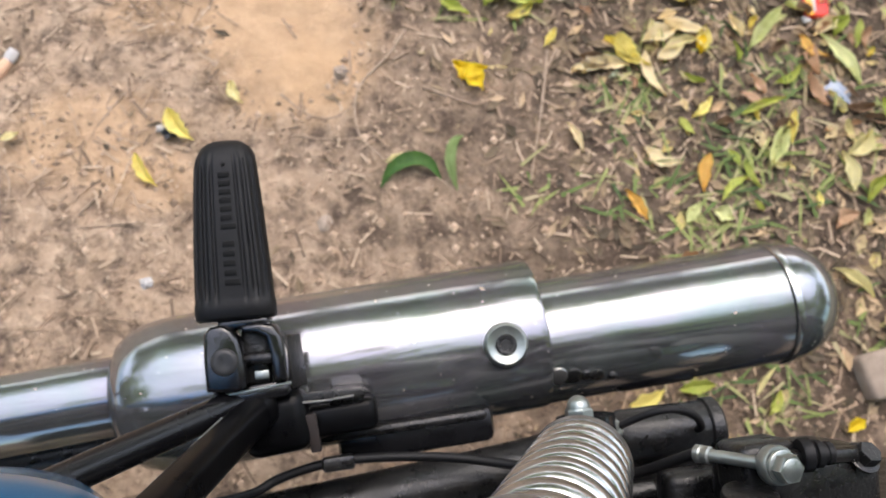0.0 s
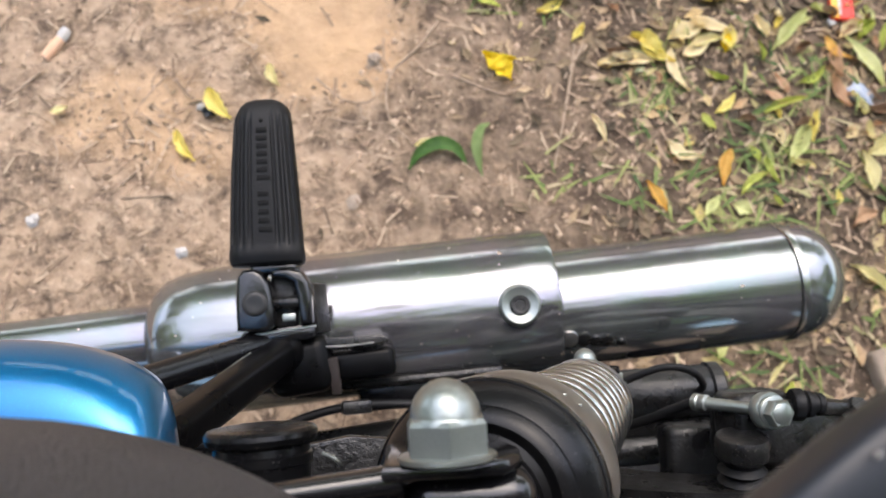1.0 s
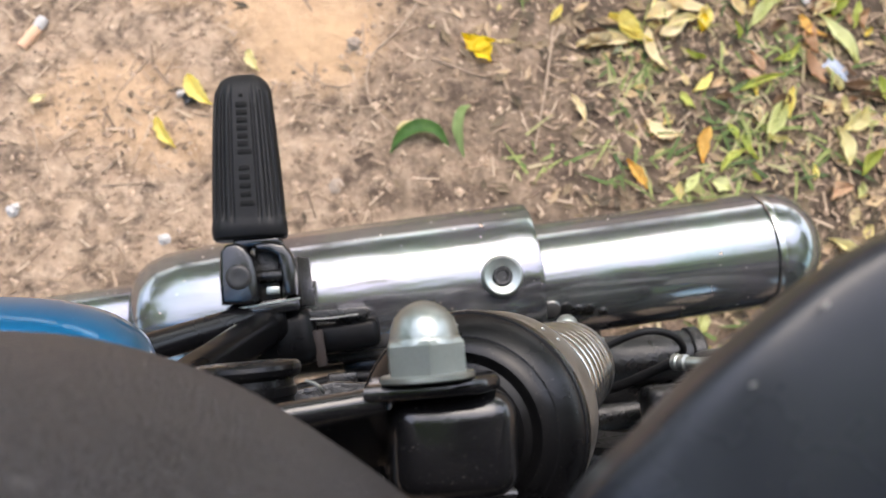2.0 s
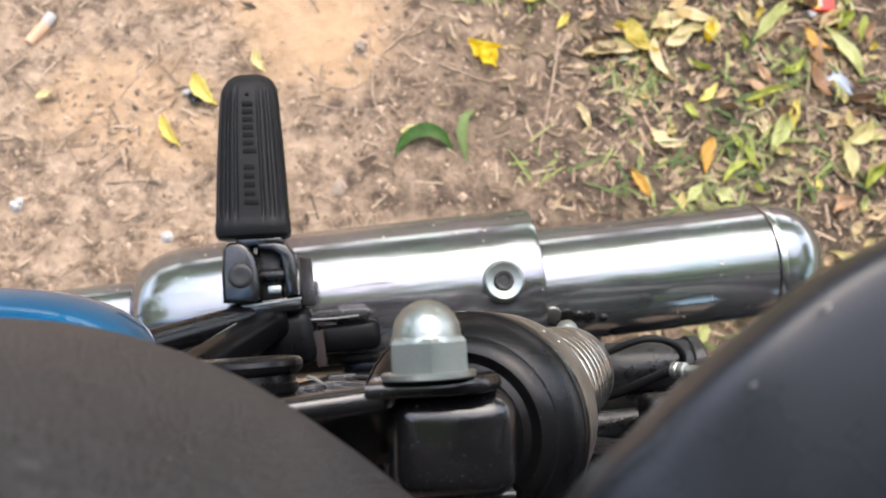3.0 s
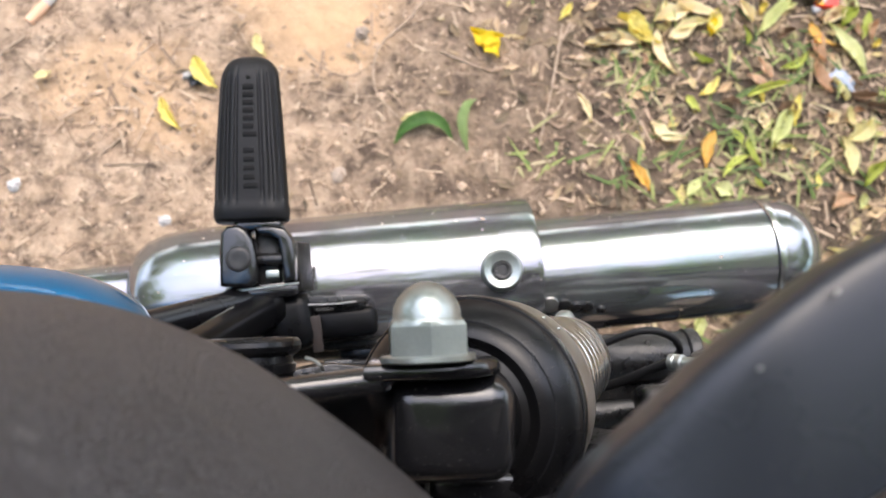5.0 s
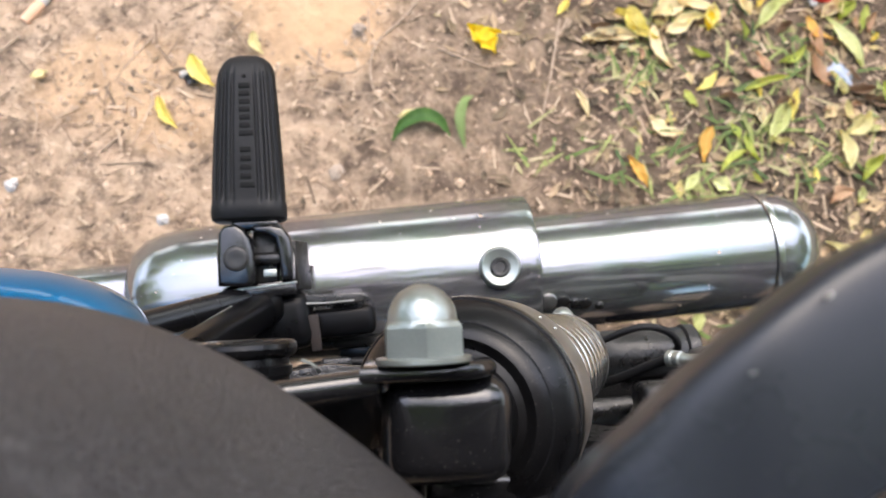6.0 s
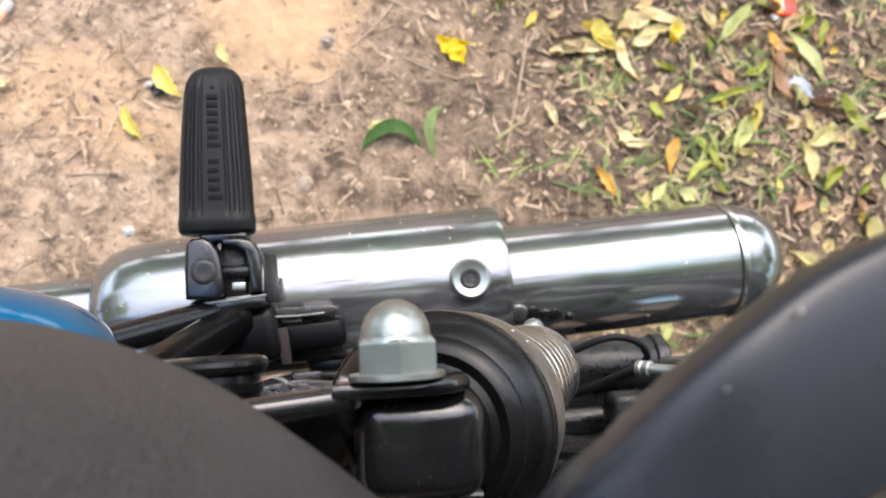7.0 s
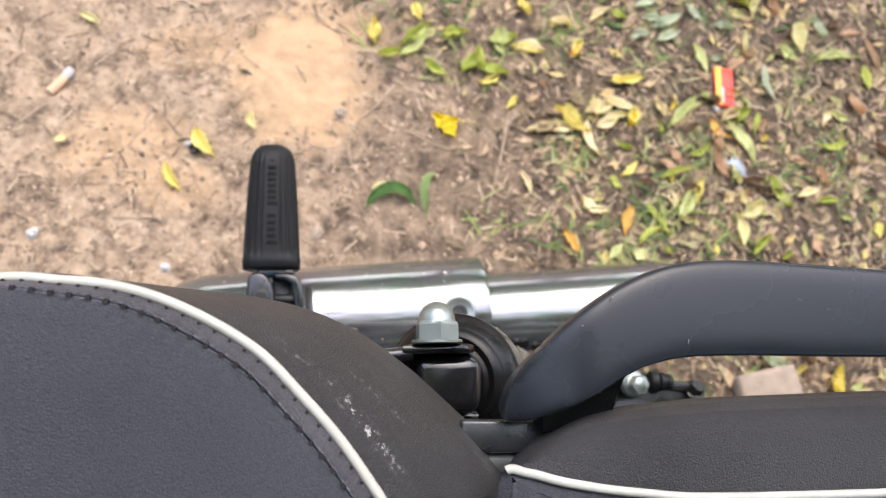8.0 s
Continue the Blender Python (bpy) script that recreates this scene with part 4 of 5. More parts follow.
rider_seat = new("rider_seat")
rider_seat.parent = bike
tagged(rider_seat, "worn black vinyl rider seat with ivory piping")
WIDE = closed_half([(0.130, 0), (0.127, 0.0303), (0.1175, 0.0556), (0.1050, 0.0766), (0.0858, 0.0962), (0.0708, 0.1095), (0.0505, 0.1235), (0.0243, 0.1335), (-0.0100, 0.1376), (-0.0320, 0.1402), (-0.06, 0.1424), (-0.15, 0.136), (-0.25, 0.105), (-0.34, 0.07), (-0.38, 0.0)], 32)
SEAM = closed_half([(0.085, 0), (0.0802, 0.0298), (0.0711, 0.0515), (0.0588, 0.0699), (0.0470, 0.0870), (0.0353, 0.1006), (0.0233, 0.1128), (0.0066, 0.1231), (-0.0110, 0.1300), (-0.0290, 0.1326), (-0.056, 0.1327), (-0.15, 0.122), (-0.25, 0.095), (-0.33, 0.06), (-0.36, 0.0)], 32)

side_rings = [(inset(WIDE, 0.022), 0.688), (inset(WIDE, 0.010), 0.692), (inset(WIDE, 0.003), 0.703), (WIDE, 0.718)]
for t, z in ((0.08, 0.7340), (0.22, 0.7506), (0.42, 0.7663), (0.65, 0.7795), (0.85, 0.7889), (1.0, 0.7942)):
    side_rings.append((blend(WIDE, SEAM, t), z))
part("seat_side", rings_mesh(side_rings, False), VINYL, rider_seat, "cracked scuffed dark vinyl side")
TOP_Z = 0.7942


def seam_inset(d):
    """The top panel's line d inside the piping; its welt narrows towards the front of the seat."""
    full, near = inset(SEAM, 0.64 * d if d < 0.0105 else d - 0.0037), inset(SEAM, 0.32 * d if d < 0.0105 else d - 0.0071)
    return [(q[0] + (p[0] - q[0]) * k, q[1] + (p[1] - q[1]) * k) for p, q, k in ((p, q, max(0.0, min(1.0, (o[0] + 0.045) / 0.055))) for p, q, o in zip(full, near, SEAM))]


STITCH = 0.0049
run, gather = 0.0, []
stitch_line = seam_inset(0.0097)
for a, b in zip(stitch_line, stitch_line[1:] + stitch_line[:1]):
    gather.append(math.cos(2 * math.pi * run / STITCH) * (0.75 + 0.5 * math.sin(run * 47)))
    run += math.hypot(b[0] - a[0], b[1] - a[1])
def top_rings(levels):
    return [(seam_inset(d), TOP_Z + h, [-g * k for g in gather]) for d, h, k in levels]


part("seat_top", rings_mesh(top_rings(((0.0097, 0.0060, 0.0005), (0.0104, 0.0073, 0.00045), (0.0125, 0.0090, 0.00025), (0.017, 0.0106, 0.0), (0.024, 0.0124, 0.0), (0.032, 0.0138, 0.0)))), VINYL_TOP, rider_seat, "dark blue-grey vinyl top panel")
part("welt", rings_mesh([(SEAM, TOP_Z)] + top_rings(((0.0022, 0.0030, 0.0), (0.0040, 0.0050, 0.0001), (0.0060, 0.0066, 0.0003), (0.0078, 0.0073, 0.0005), (0.0090, 0.0071, 0.0006), (0.0097, 0.0060, 0.0005))), False), WELT, rider_seat, "worn brownish vinyl welt along the piping")
# pale folds carry the highlights of the gathered vinyl in their colour
for d, h, r in ((0.0106, 0.0069, 0.00045), (0.0085, 0.00675, 0.00055)):
    fold = [(x, y, z + w) for (ring, z, wave) in top_rings(((d, h, 0.0005),)) for (x, y), w in zip(ring, wave)]
    part("bright_fold", sweep(fold + fold[:1], r, 6), FOLD, rider_seat, "pale fold beside the stitches, coloured as a highlight")
seam_line = [(x, y, TOP_Z + 0.0020) for x, y in SEAM]
part("piping", sweep(seam_line + seam_line[:1], 0.0016, 10), PIPING, rider_seat, "ivory white vinyl piping")


def stitches(line, z, pitch, size):
    """Thread holes and short stitches along a line."""
    bms, run = bmesh.new(), 0.0
    for (x0, y0), (x1, y1) in zip(line, line[1:] + line[:1]):
        d = math.hypot(x1 - x0, y1 - y0)
        while run < d:
            t = run / d
            m = pose(x0 + (x1 - x0) * t, y0 + (y1 - y0) * t, z, 0, 0, math.degrees(math.atan2(y1 - y0, x1 - x0)))
            bmesh.ops.create_cube(bms, size=1.0, matrix=m @ Matrix.Diagonal((size[0], size[1], size[2], 1)))
            run += pitch
        run -= d
    return bms


part("stitching", stitches(stitch_line, TOP_Z + 0.0070, STITCH, (0.0014, 0.0014, 0.0012)), THREAD, rider_seat, "black thread seam", 0)
part("stitching", stitches(seam_inset(0.0030), TOP_Z + 0.0042, STITCH, (0.0009, 0.0008, 0.0010)), THREAD, rider_seat, "thread holes beside the piping", 0)

pillion = new("passenger_seat")
pillion.parent = bike
tagged(pillion, "black vinyl passenger seat with ivory piping")
PW = closed_half([(0.099, 0), (0.0995, 0.030), (0.101, 0.060), (0.1060, 0.0725), (0.1170, 0.0826), (0.1343, 0.0900), (0.1628, 0.0938), (0.2047, 0.0952), (0.28, 0.0945), (0.36, 0.082), (0.41, 0.05), (0.42, 0)])
PS = closed_half([(0.094, 0), (0.0940, 0.030), (0.0942, 0.058), (0.0974, 0.0742), (0.1050, 0.0740), (0.1180, 0.0705), (0.1400, 0.0668), (0.172, 0.0642), (0.28, 0.0625), (0.35, 0.058), (0.395, 0.035), (0.40, 0)])

pr = [(inset(PW, -0.012), 0.690), (inset(PW, -0.006), 0.700), (inset(PW, -0.0020), 0.725), (inset(PW, -0.0005), 0.740), (PW, 0.752)]
for t, z in ((0.04, 0.7600), (0.14, 0.7660), (0.36, 0.7705), (0.65, 0.7735), (1.0, 0.7750)):
    pr.append((blend(PW, PS, t), z))
part("seat_side", rings_mesh(pr, False), VINYL, pillion, "grained dark vinyl side")
part("seat_top", rings_mesh([(PS, 0.7745), (inset(PS, -0.004), 0.7785), (inset(PS, -0.018), 0.784), (inset(PS, -0.03), 0.786)]), VINYL_TOP, pillion, "dark vinyl top panel")
ps_line = [(x, y, 0.7768 - 0.020 * max(0.0, (0.0985 - x) / 0.005) ** 2) for x, y in PS]
part("piping", sweep(ps_line[25:-25], 0.0015, 10), PIPING, pillion, "ivory white vinyl piping")

part("seat_base_lip", slab([(0.1500, 0.0800), (0.1500, 0.0858), (0.1552, 0.0934), (0.1648, 0.0939), (0.1780, 0.0885), (0.1800, 0.0800)], 0.7185, 0.7200, 0.0004, 2), STAY, pillion, "grey metal seat base edge")

# grab rail beside the passenger seat
OUT = smooth_line([(0.1034, 0.0906, 0), (0.1026, 0.0930, 0), (0.1034, 0.0972, 0), (0.1058, 0.1032, 0), (0.1100, 0.1090, 0), (0.1150, 0.1136, 0), (0.1225, 0.1208, 0), (0.1326, 0.1282, 0), (0.1430, 0.1345, 0), (0.1558, 0.1396, 0), (0.1684, 0.1420, 0), (0.1853, 0.1426, 0), (0.2174, 0.1408, 0), (0.2600, 0.1372, 0), (0.33, 0.128, 0), (0.40, 0.105, 0), (0.43, 0.06, 0), (0.435, 0.0, 0)], 6)
INN = smooth_line([(0.1040, 0.0896, 0), (0.1052, 0.0884, 0), (0.1075, 0.0882, 0), (0.1112, 0.0886, 0), (0.1169, 0.0905, 0), (0.1215, 0.0923, 0), (0.1258, 0.0941, 0), (0.1347, 0.0988, 0), (0.1420, 0.1030, 0), (0.1510, 0.1066, 0), (0.1640, 0.1090, 0), (0.1847, 0.1093, 0), (0.2168, 0.1084, 0), (0.2600, 0.1068, 0), (0.32, 0.101, 0), (0.375, 0.083, 0), (0.40, 0.05, 0), (0.405, 0.0, 0)], 6)


def grab_rail():
    """A broad flat bar with rounded edges, bowed slightly upward across its width; its nose droops."""
    bm, rings = bmesh.new(), []
    for i, (o, q) in enumerate(zip(OUT, INN)):
        c, h = (o + q) / 2, (o - q) / 2
        z = 0.7635 - 0.0155 * max(0.0, (0.134 - c.x) / 0.0305) ** 2
        ring = []
        for k in range(32):
            a = 2 * math.pi * (k + 0.5) / 32
            ca, sa = math.cos(a), math.sin(a)
            e = math.copysign(abs(ca) ** 0.30, ca)
            f = math.copysign(abs(sa) ** 0.30, sa)
            ring.append(bm.verts.new((c.x + h.x * e, c.y + h.y * e, z + 0.0055 * f - 0.0006 * e * e + (0.0025 * math.exp(-i / 22.0) - 0.0008) * e)))
        rings.append(ring)
    for p, q in zip(rings[:-1], rings[1:]):
        for i in range(32):
            bm.faces.new([p[i], p[(i + 1) % 32], q[(i + 1) % 32], q[i]])
    bm.faces.new(rings[0])
    bm.faces.new(rings[-1])
    return bm


rail = part("grab_rail", grab_rail(), RAIL, bike, "satin black alloy grab rail, lightly scratched")
for (nx, ny), turn, size in (((0.1637, 0.1142), 80, (0.0016, 0.0003)), ((0.1376, 0.1292), 40, (0.0010, 0.0004)), ((0.1270, 0.1200), 35, (0.0007, 0.0003))):
    part("nick", block((nx, ny, 0.7692), (size[0], size[1], 0.0008), 0.0001, (0, 0, turn)), DULL, rail, "bare metal nick")
part("rail_foot", slab([(0.1165, 0.0900), (0.1200, 0.0925), (0.1260, 0.0956), (0.1400, 0.1020), (0.1520, 0.1068), (0.1470, 0.1020), (0.1440, 0.0960), (0.1420, 0.0900), (0.1240, 0.0850), (0.1165, 0.0840)], 0.700, 0.7520, 0.001, 2), PLASTIC, rail)


# ---- fallen leaves ----
def leaf_mesh(length, width, curl, bend, seed):
    """A pointed leaf on a short stalk: folded along its midrib, with an uneven margin, edges curled, tip bent."""
    rnd = random.Random(seed)
    bm, n = bmesh.new(), 12
    rows, twist = [], rnd.uniform(-0.9, 0.9)
    skew, fold = rnd.uniform(0.75, 1.3), rnd.uniform(0.0, 0.5)
    lobes = [(rnd.uniform(5, 17), rnd.uniform(0, 6.28), rnd.uniform(0.05, 0.15)) for _ in range(4)]
    for i in range(n + 1):
        t = i / n
        w = width / 2 * (math.sin(math.pi * min(1.0, t * 1.06) ** skew) ** 0.8 if t < 0.94 else 0.10) + 0.0003
        cx, cy = length * (t - 0.5), bend * length * (0.25 - (t - 0.5) ** 2) * 2
        row = []
        for s in (-1.0, -0.55, 0.0, 0.55, 1.0):
            f, ph, am = lobes[int(s > 0)]
            g, ph2, am2 = lobes[2 + int(s > 0)]
            k = 1 + am * math.sin(f * t + ph) + am2 * math.sin(2 * g * t + ph2)
            z = curl * width * (s * s) * (0.7 + 0.3 * math.sin(5 * t + seed)) + fold * w * abs(s) + twist * s * w * (t - 0.5) + 0.16 * length * curl * (2 * t - 1) ** 2 - 0.0008 * (s == 0.0)
            row.append(bm.verts.new((cx, cy + s * w * k, z)))
        rows.append(row)
    for p, q in zip(rows[:-1], rows[1:]):
        for k in range(4):
            bm.faces.new([p[k], p[k + 1], q[k + 1], q[k]])
    bmesh.ops.solidify(bm, geom=bm.faces[:], thickness=0.0004)
    return bm


def fallen(kind, rows, label, curl=0.25, bend=0.0, lift=0.007):
    for i, (x, y, turn, length, width) in enumerate(rows):
        seed = int(x * 1000) + 7 * i
        rnd = random.Random(seed)
        bm = leaf_mesh(length, width, curl * rnd.uniform(0.5, 1.3), bend or rnd.uniform(-0.35, 0.35), seed)
        ob = part("fallen_leaf", bm, LEAVES[kind], None, "", 60)
        ob.matrix_world = pose(x, y, ground_height(x, y) + lift, rnd.uniform(-12, 12), rnd.uniform(-8, 8), turn)
        tagged(ob, label, "leaf", "fallen leaves")


fallen("yellow", [(-0.172, 0.378, 300, 0.046, 0.013), (-0.132, 0.428, 303, 0.05, 0.018), (0.402, 0.482, 309, 0.055, 0.024), (0.574, 0.364, 252, 0.042, 0.011), (0.471, 0.4, 221, 0.037, 0.011), (0.583, 0.274, 260, 0.022, 0.007), (0.304, 0.506, 233, 0.032, 0.009), (0.104, 0.615, 269, 0.039, 0.015), (0.169, 0.657, 289, 0.032, 0.016), (0.333, 0.599, 344, 0.051, 0.014), (0.274, 0.551, 35, 0.046, 0.012), (0.336, 0.674, 302, 0.033, 0.012), (0.471, 0.55, 25, 0.025, 0.016), (0.847, 0.305, 265, 0.025, 0.014), (0.347, 0.072, 18, 0.045, 0.016)], "yellow fallen leaf on the earth")
fallen("pale", [(-0.069, 0.463, 292, 0.031, 0.012), (-0.322, 0.432, 20, 0.02, 0.011), (0.107, 0.365, 20, 0.028, 0.009), (0.432, 0.502, 275, 0.039, 0.013), (0.459, 0.481, 12, 0.047, 0.013), (0.624, 0.303, 276, 0.049, 0.02), (0.792, 0.639, 267, 0.056, 0.026), (-0.304, 0.624, 326, 0.038, 0.01), (0.69, 0.678, 333, 0.03, 0.013), (0.601, 0.173, 315, 0.053, 0.014), (0.481, 0.076, 48, 0.038, 0.007)], "pale yellow fallen leaf on the earth")
fallen("bright", [(0.486, 0.481, 252, 0.025, 0.014), (0.57, 0.019, 24, 0.024, 0.013)], "bright yellow fallen leaf on the earth")
fallen("cream", [(0.365, 0.459, 4, 0.058, 0.018), (0.423, 0.449, 282, 0.064, 0.015), (0.415, 0.344, 326, 0.046, 0.019), (0.314, 0.376, 292, 0.039, 0.009), (0.745, 0.363, 19, 0.04, 0.012)], "cream-coloured dry fallen leaf among litter")
fallen("palegreen", [(0.567, 0.494, 226, 0.073, 0.016), (0.65, 0.446, 297, 0.077, 0.02), (0.552, 0.341, 237, 0.06, 0.019), (0.437, 0.272, 47, 0.036, 0.012), (0.471, 0.266, 329, 0.025, 0.019), (0.162, 0.61, 52, 0.072, 0.017), (0.298, 0.612, 270, 0.048, 0.024), (0.611, 0.591, 292, 0.054, 0.016), (0.762, 0.608, 318, 0.036, 0.018), (0.849, 0.601, 8, 0.086, 0.016), (0.828, 0.496, 341, 0.034, 0.012), (0.582, 0.504, 21, 0.041, 0.014)], "pale green fallen leaf among grass")
fallen("orange", [(0.624, 0.467, 315, 0.042, 0.014), (0.462, 0.319, 250, 0.049, 0.016), (0.372, 0.287, 295, 0.043, 0.013), (0.406, 0.595, 246, 0.029, 0.014)], "orange-yellow fallen leaf on the earth")
fallen("tan", [(0.611, 0.244, 25, 0.039, 0.017), (0.533, 0.403, 321, 0.033, 0.013), (0.671, 0.58, 37, 0.043, 0.016), (0.882, 0.651, 3, 0.037, 0.011), (0.913, 0.614, 285, 0.061, 0.011), (0.742, 0.418, 334, 0.034, 0.012), (0.744, 0.279, 276, 0.029, 0.013), (0.544, 0.424, 119, 0.029, 0.012)], "dry tan fallen leaf among litter")
fallen("lime", [(0.519, 0.315, 273, 0.042, 0.011), (0.544, 0.393, 14, 0.057, 0.01), (0.584, 0.434, 31, 0.044, 0.01), (0.449, 0.378, 307, 0.026, 0.011), (0.493, 0.296, 35, 0.053, 0.009), (0.498, 0.334, 292, 0.022, 0.01), (0.193, 0.556, 320, 0.043, 0.015), (0.226, 0.617, 22, 0.047, 0.015), (0.25, 0.576, 72, 0.033, 0.017), (0.892, 0.569, 268, 0.046, 0.016), (0.704, 0.364, 304, 0.061, 0.015), (0.804, 0.447, 10, 0.06, 0.01), (0.685, 0.481, 247, 0.041, 0.012), (0.486, 0.053, 234, 0.031, 0.011), (0.406, 0.078, 2, 0.044, 0.015)], "narrow yellow-green fallen leaf among grass")
fallen("sage", [(0.722, 0.553, 278, 0.065, 0.012), (0.533, 0.685, 18, 0.041, 0.014), (0.565, 0.658, 27, 0.062, 0.016), (0.518, 0.63, 18, 0.039, 0.014), (0.563, 0.628, 22, 0.043, 0.016), (0.54, 0.655, 356, 0.039, 0.013), (0.612, 0.674, 313, 0.036, 0.013)], "grey-green wilted leaf in a heap")


fallen("cream", [(0.348, 0.462, 8, 0.050, 0.017), (0.440, 0.500, 20, 0.056, 0.022), (0.470, 0.505, 340, 0.052, 0.020), (0.448, 0.478, 30, 0.045, 0.018), (0.455, 0.661, 35, 0.045, 0.014), (0.338, 0.601, 350, 0.048, 0.017)], "cream-coloured dry fallen leaf in a drift", 0.4)
fallen("yellow", [(0.385, 0.482, 320, 0.045, 0.019), (0.491, 0.487, 80, 0.034, 0.018), (0.490, 0.546, 15, 0.050, 0.015), (0.414, 0.598, 60, 0.034, 0.015), (0.100, 0.622, 95, 0.040, 0.015), (0.335, 0.676, 110, 0.036, 0.013)], "yellow fallen leaf in a drift", 0.4)
fallen("lime", [(0.125, 0.586, 15, 0.040, 0.014), (0.164, 0.618, 40, 0.060, 0.017), (0.192, 0.560, 320, 0.040, 0.015), (0.244, 0.570, 50, 0.046, 0.019), (0.278, 0.560, 350, 0.050, 0.019), (0.262, 0.582, 100, 0.040, 0.015), (0.299, 0.615, 15, 0.044, 0.020), (0.220, 0.620, 10, 0.036, 0.016)], "yellow-green fallen leaf in a drift", 0.4)


def litter_density(x, y):
    """Bare towards the front of the machine; thick with litter behind it and further out."""
    d = 1 / (1 + math.exp(-(x - 0.34 - 0.05 * math.sin(9 * y)) / 0.05))
    d = max(d, 0.8 / (1 + math.exp(-(y - 0.60) / 0.02)) / (1 + math.exp(-(x - 0.10) / 0.03)))
    rim = math.hypot((x - 0.55) / 0.66, (y - 0.38) / 0.58)
    bare = math.exp(-((x - 0.54) / 0.11) ** 4 - ((y - 0.045) / 0.065) ** 4)
    return (0.025 + 0.975 * d * (1 - 0.8 * bare)) / (1 + math.exp((rim - 1.0) / 0.06))


rl = random.Random(21)
PALETTE = [("pale", "pale yellow fallen leaf on the earth"), ("oldyellow", "old yellow fallen leaf on the earth"), ("cream", "cream-coloured dry fallen leaf among litter"), ("palegreen", "pale green fallen leaf among grass"), ("tan", "dry tan fallen leaf among litter"), ("tan", "dry tan fallen leaf among litter"), ("brown", "shrivelled brown fallen leaf among litter"), ("brown", "shrivelled brown fallen leaf among litter"), ("lime", "narrow yellow-green fallen leaf among grass"), ("sage", "grey-green wilted leaf among litter")]
clumps = [(rl.uniform(0.25, 1.1), rl.uniform(0.0, 0.95)) for _ in range(34)]
placed = 0
while placed < 215:
    lx, ly = rl.uniform(0.05, 1.15), rl.uniform(-0.05, 0.95)
    if placed % 3:
        cx, cy = rl.choice(clumps)
        lx, ly = cx + rl.gauss(0, 0.030), cy + rl.gauss(0, 0.030)
    if rl.random() > litter_density(lx, ly) ** 2:
        continue
    kind, label = rl.choice(PALETTE)
    ll = 0.016 + 0.030 * rl.random() ** 1.6
    fallen(kind, [(lx, ly, rl.uniform(0, 360), ll, ll * rl.uniform(0.26, 0.50))], label, 0.60, 0.0, 0.0045)
    placed += 1
flower = [(0.199, 0.459, 307, 0.051, 0.024), (0.208, 0.463, 14, 0.030, 0.016)]
for i, (x, y, turn, length, width) in enumerate(flower):
    if i == 0:
        blossom = new("fallen_blossom")
        blossom.matrix_world = pose(x, y, ground_height(x, y) + 0.005)
        tagged(blossom, "bright yellow fallen blossom lying on the earth", "flower")
    p = part("petal", leaf_mesh(length, width, 0.35, 0.2, 40 + i), LEAVES["bright"], blossom, "", 60)
    p.matrix_local = pose(x - 0.199, y - 0.459, 0.003 * i, 8, -6, turn)
for pts, w, kind, label in (([(0.086, 0.336), (0.100, 0.353), (0.1221, 0.3615), (0.142, 0.356), (0.1545, 0.339)], 0.0085, "green", "fresh dark green curved leaf on the earth"), ([(0.1855, 0.390), (0.1735, 0.380), (0.1665, 0.360), (0.1670, 0.343), (0.1715, 0.324)], 0.0062, "palergreen", "light green curled leaf on the earth")):
    line = smooth_line([(x, y, 0.010) for x, y in pts], 6)
    bm, rows = bmesh.new(), []
    for i, p in enumerate(line):
        t = i / (len(line) - 1)
        d = (line[min(i + 1, len(line) - 1)] - line[max(i - 1, 0)]).normalized()
        w2 = w * math.sin(math.pi * min(0.97, max(0.03, t))) ** 0.8
        nrm = Vector((-d.y, d.x, 0))
        rows.append([bm.verts.new(p + nrm * s * w2 + Vector((0, 0, 0.012 * math.sin(math.pi * t) - 0.004 + 0.35 * w2 * s * s))) for s in (-1, -0.5, 0, 0.5, 1)])
    for p, q in zip(rows[:-1], rows[1:]):
        for k in range(4):
            bm.faces.new([p[k], p[k + 1], q[k + 1], q[k]])
    bmesh.ops.solidify(bm, geom=bm.faces[:], thickness=0.0005)
    ob = part("fallen_leaf", bm, LEAVES[kind], None, label, 60)
    tagged(ob, label, "leaf", "fallen leaves")


# ---- twigs ----
def swept(x, y):
    """The smooth patch of bare sand, nearly free of crumbs."""
    return ((x + 0.012) / 0.080) ** 2 + ((y - 0.545) / 0.095) ** 2 < 1.0


def twig(points, r, label="thin dry brown twig on the earth"):
    line = smooth_line([(x, y, ground_height(x, y) + r * 0.8) for x, y in points], 5)
    n = len(line)
    tagged(part("twig", sweep(line, [r * (1 - 0.5 * i / n) for i in range(n)], 7), TWIG), label, "twig", "twigs")


twig([(0.1323, 0.5339), (0.108, 0.500), (0.0697, 0.4582), (0.0654, 0.4048), (0.0928, 0.3662)], 0.0022, "long bent pale twig on the earth")
twig([(0.2994, 0.4916), (0.280, 0.41), (0.257, 0.3292)], 0.0022)
twig([(-0.1961, 0.4792), (-0.2275, 0.4386)], 0.0014)
twig([(-0.3802, 0.4579), (-0.3499, 0.4871)], 0.0022)
twig([(0.1459, 0.4545), (0.178, 0.438), (0.2067, 0.4259)], 0.0020)
twig([(0.3112, 0.4932), (0.282, 0.4468)], 0.0024)
twig([(0.6469, 0.3745), (0.62, 0.345), (0.5916, 0.3089)], 0.0010)
twig([(-0.0131, 0.4099), (0.03, 0.400), (0.0814, 0.3958)], 0.0012)
twig([(-0.02, 0.46), (0.01, 0.432), (0.04, 0.425), (0.066, 0.440)], 0.0013)
twig([(-0.25, 0.330), (-0.225, 0.355)], 0.0018)
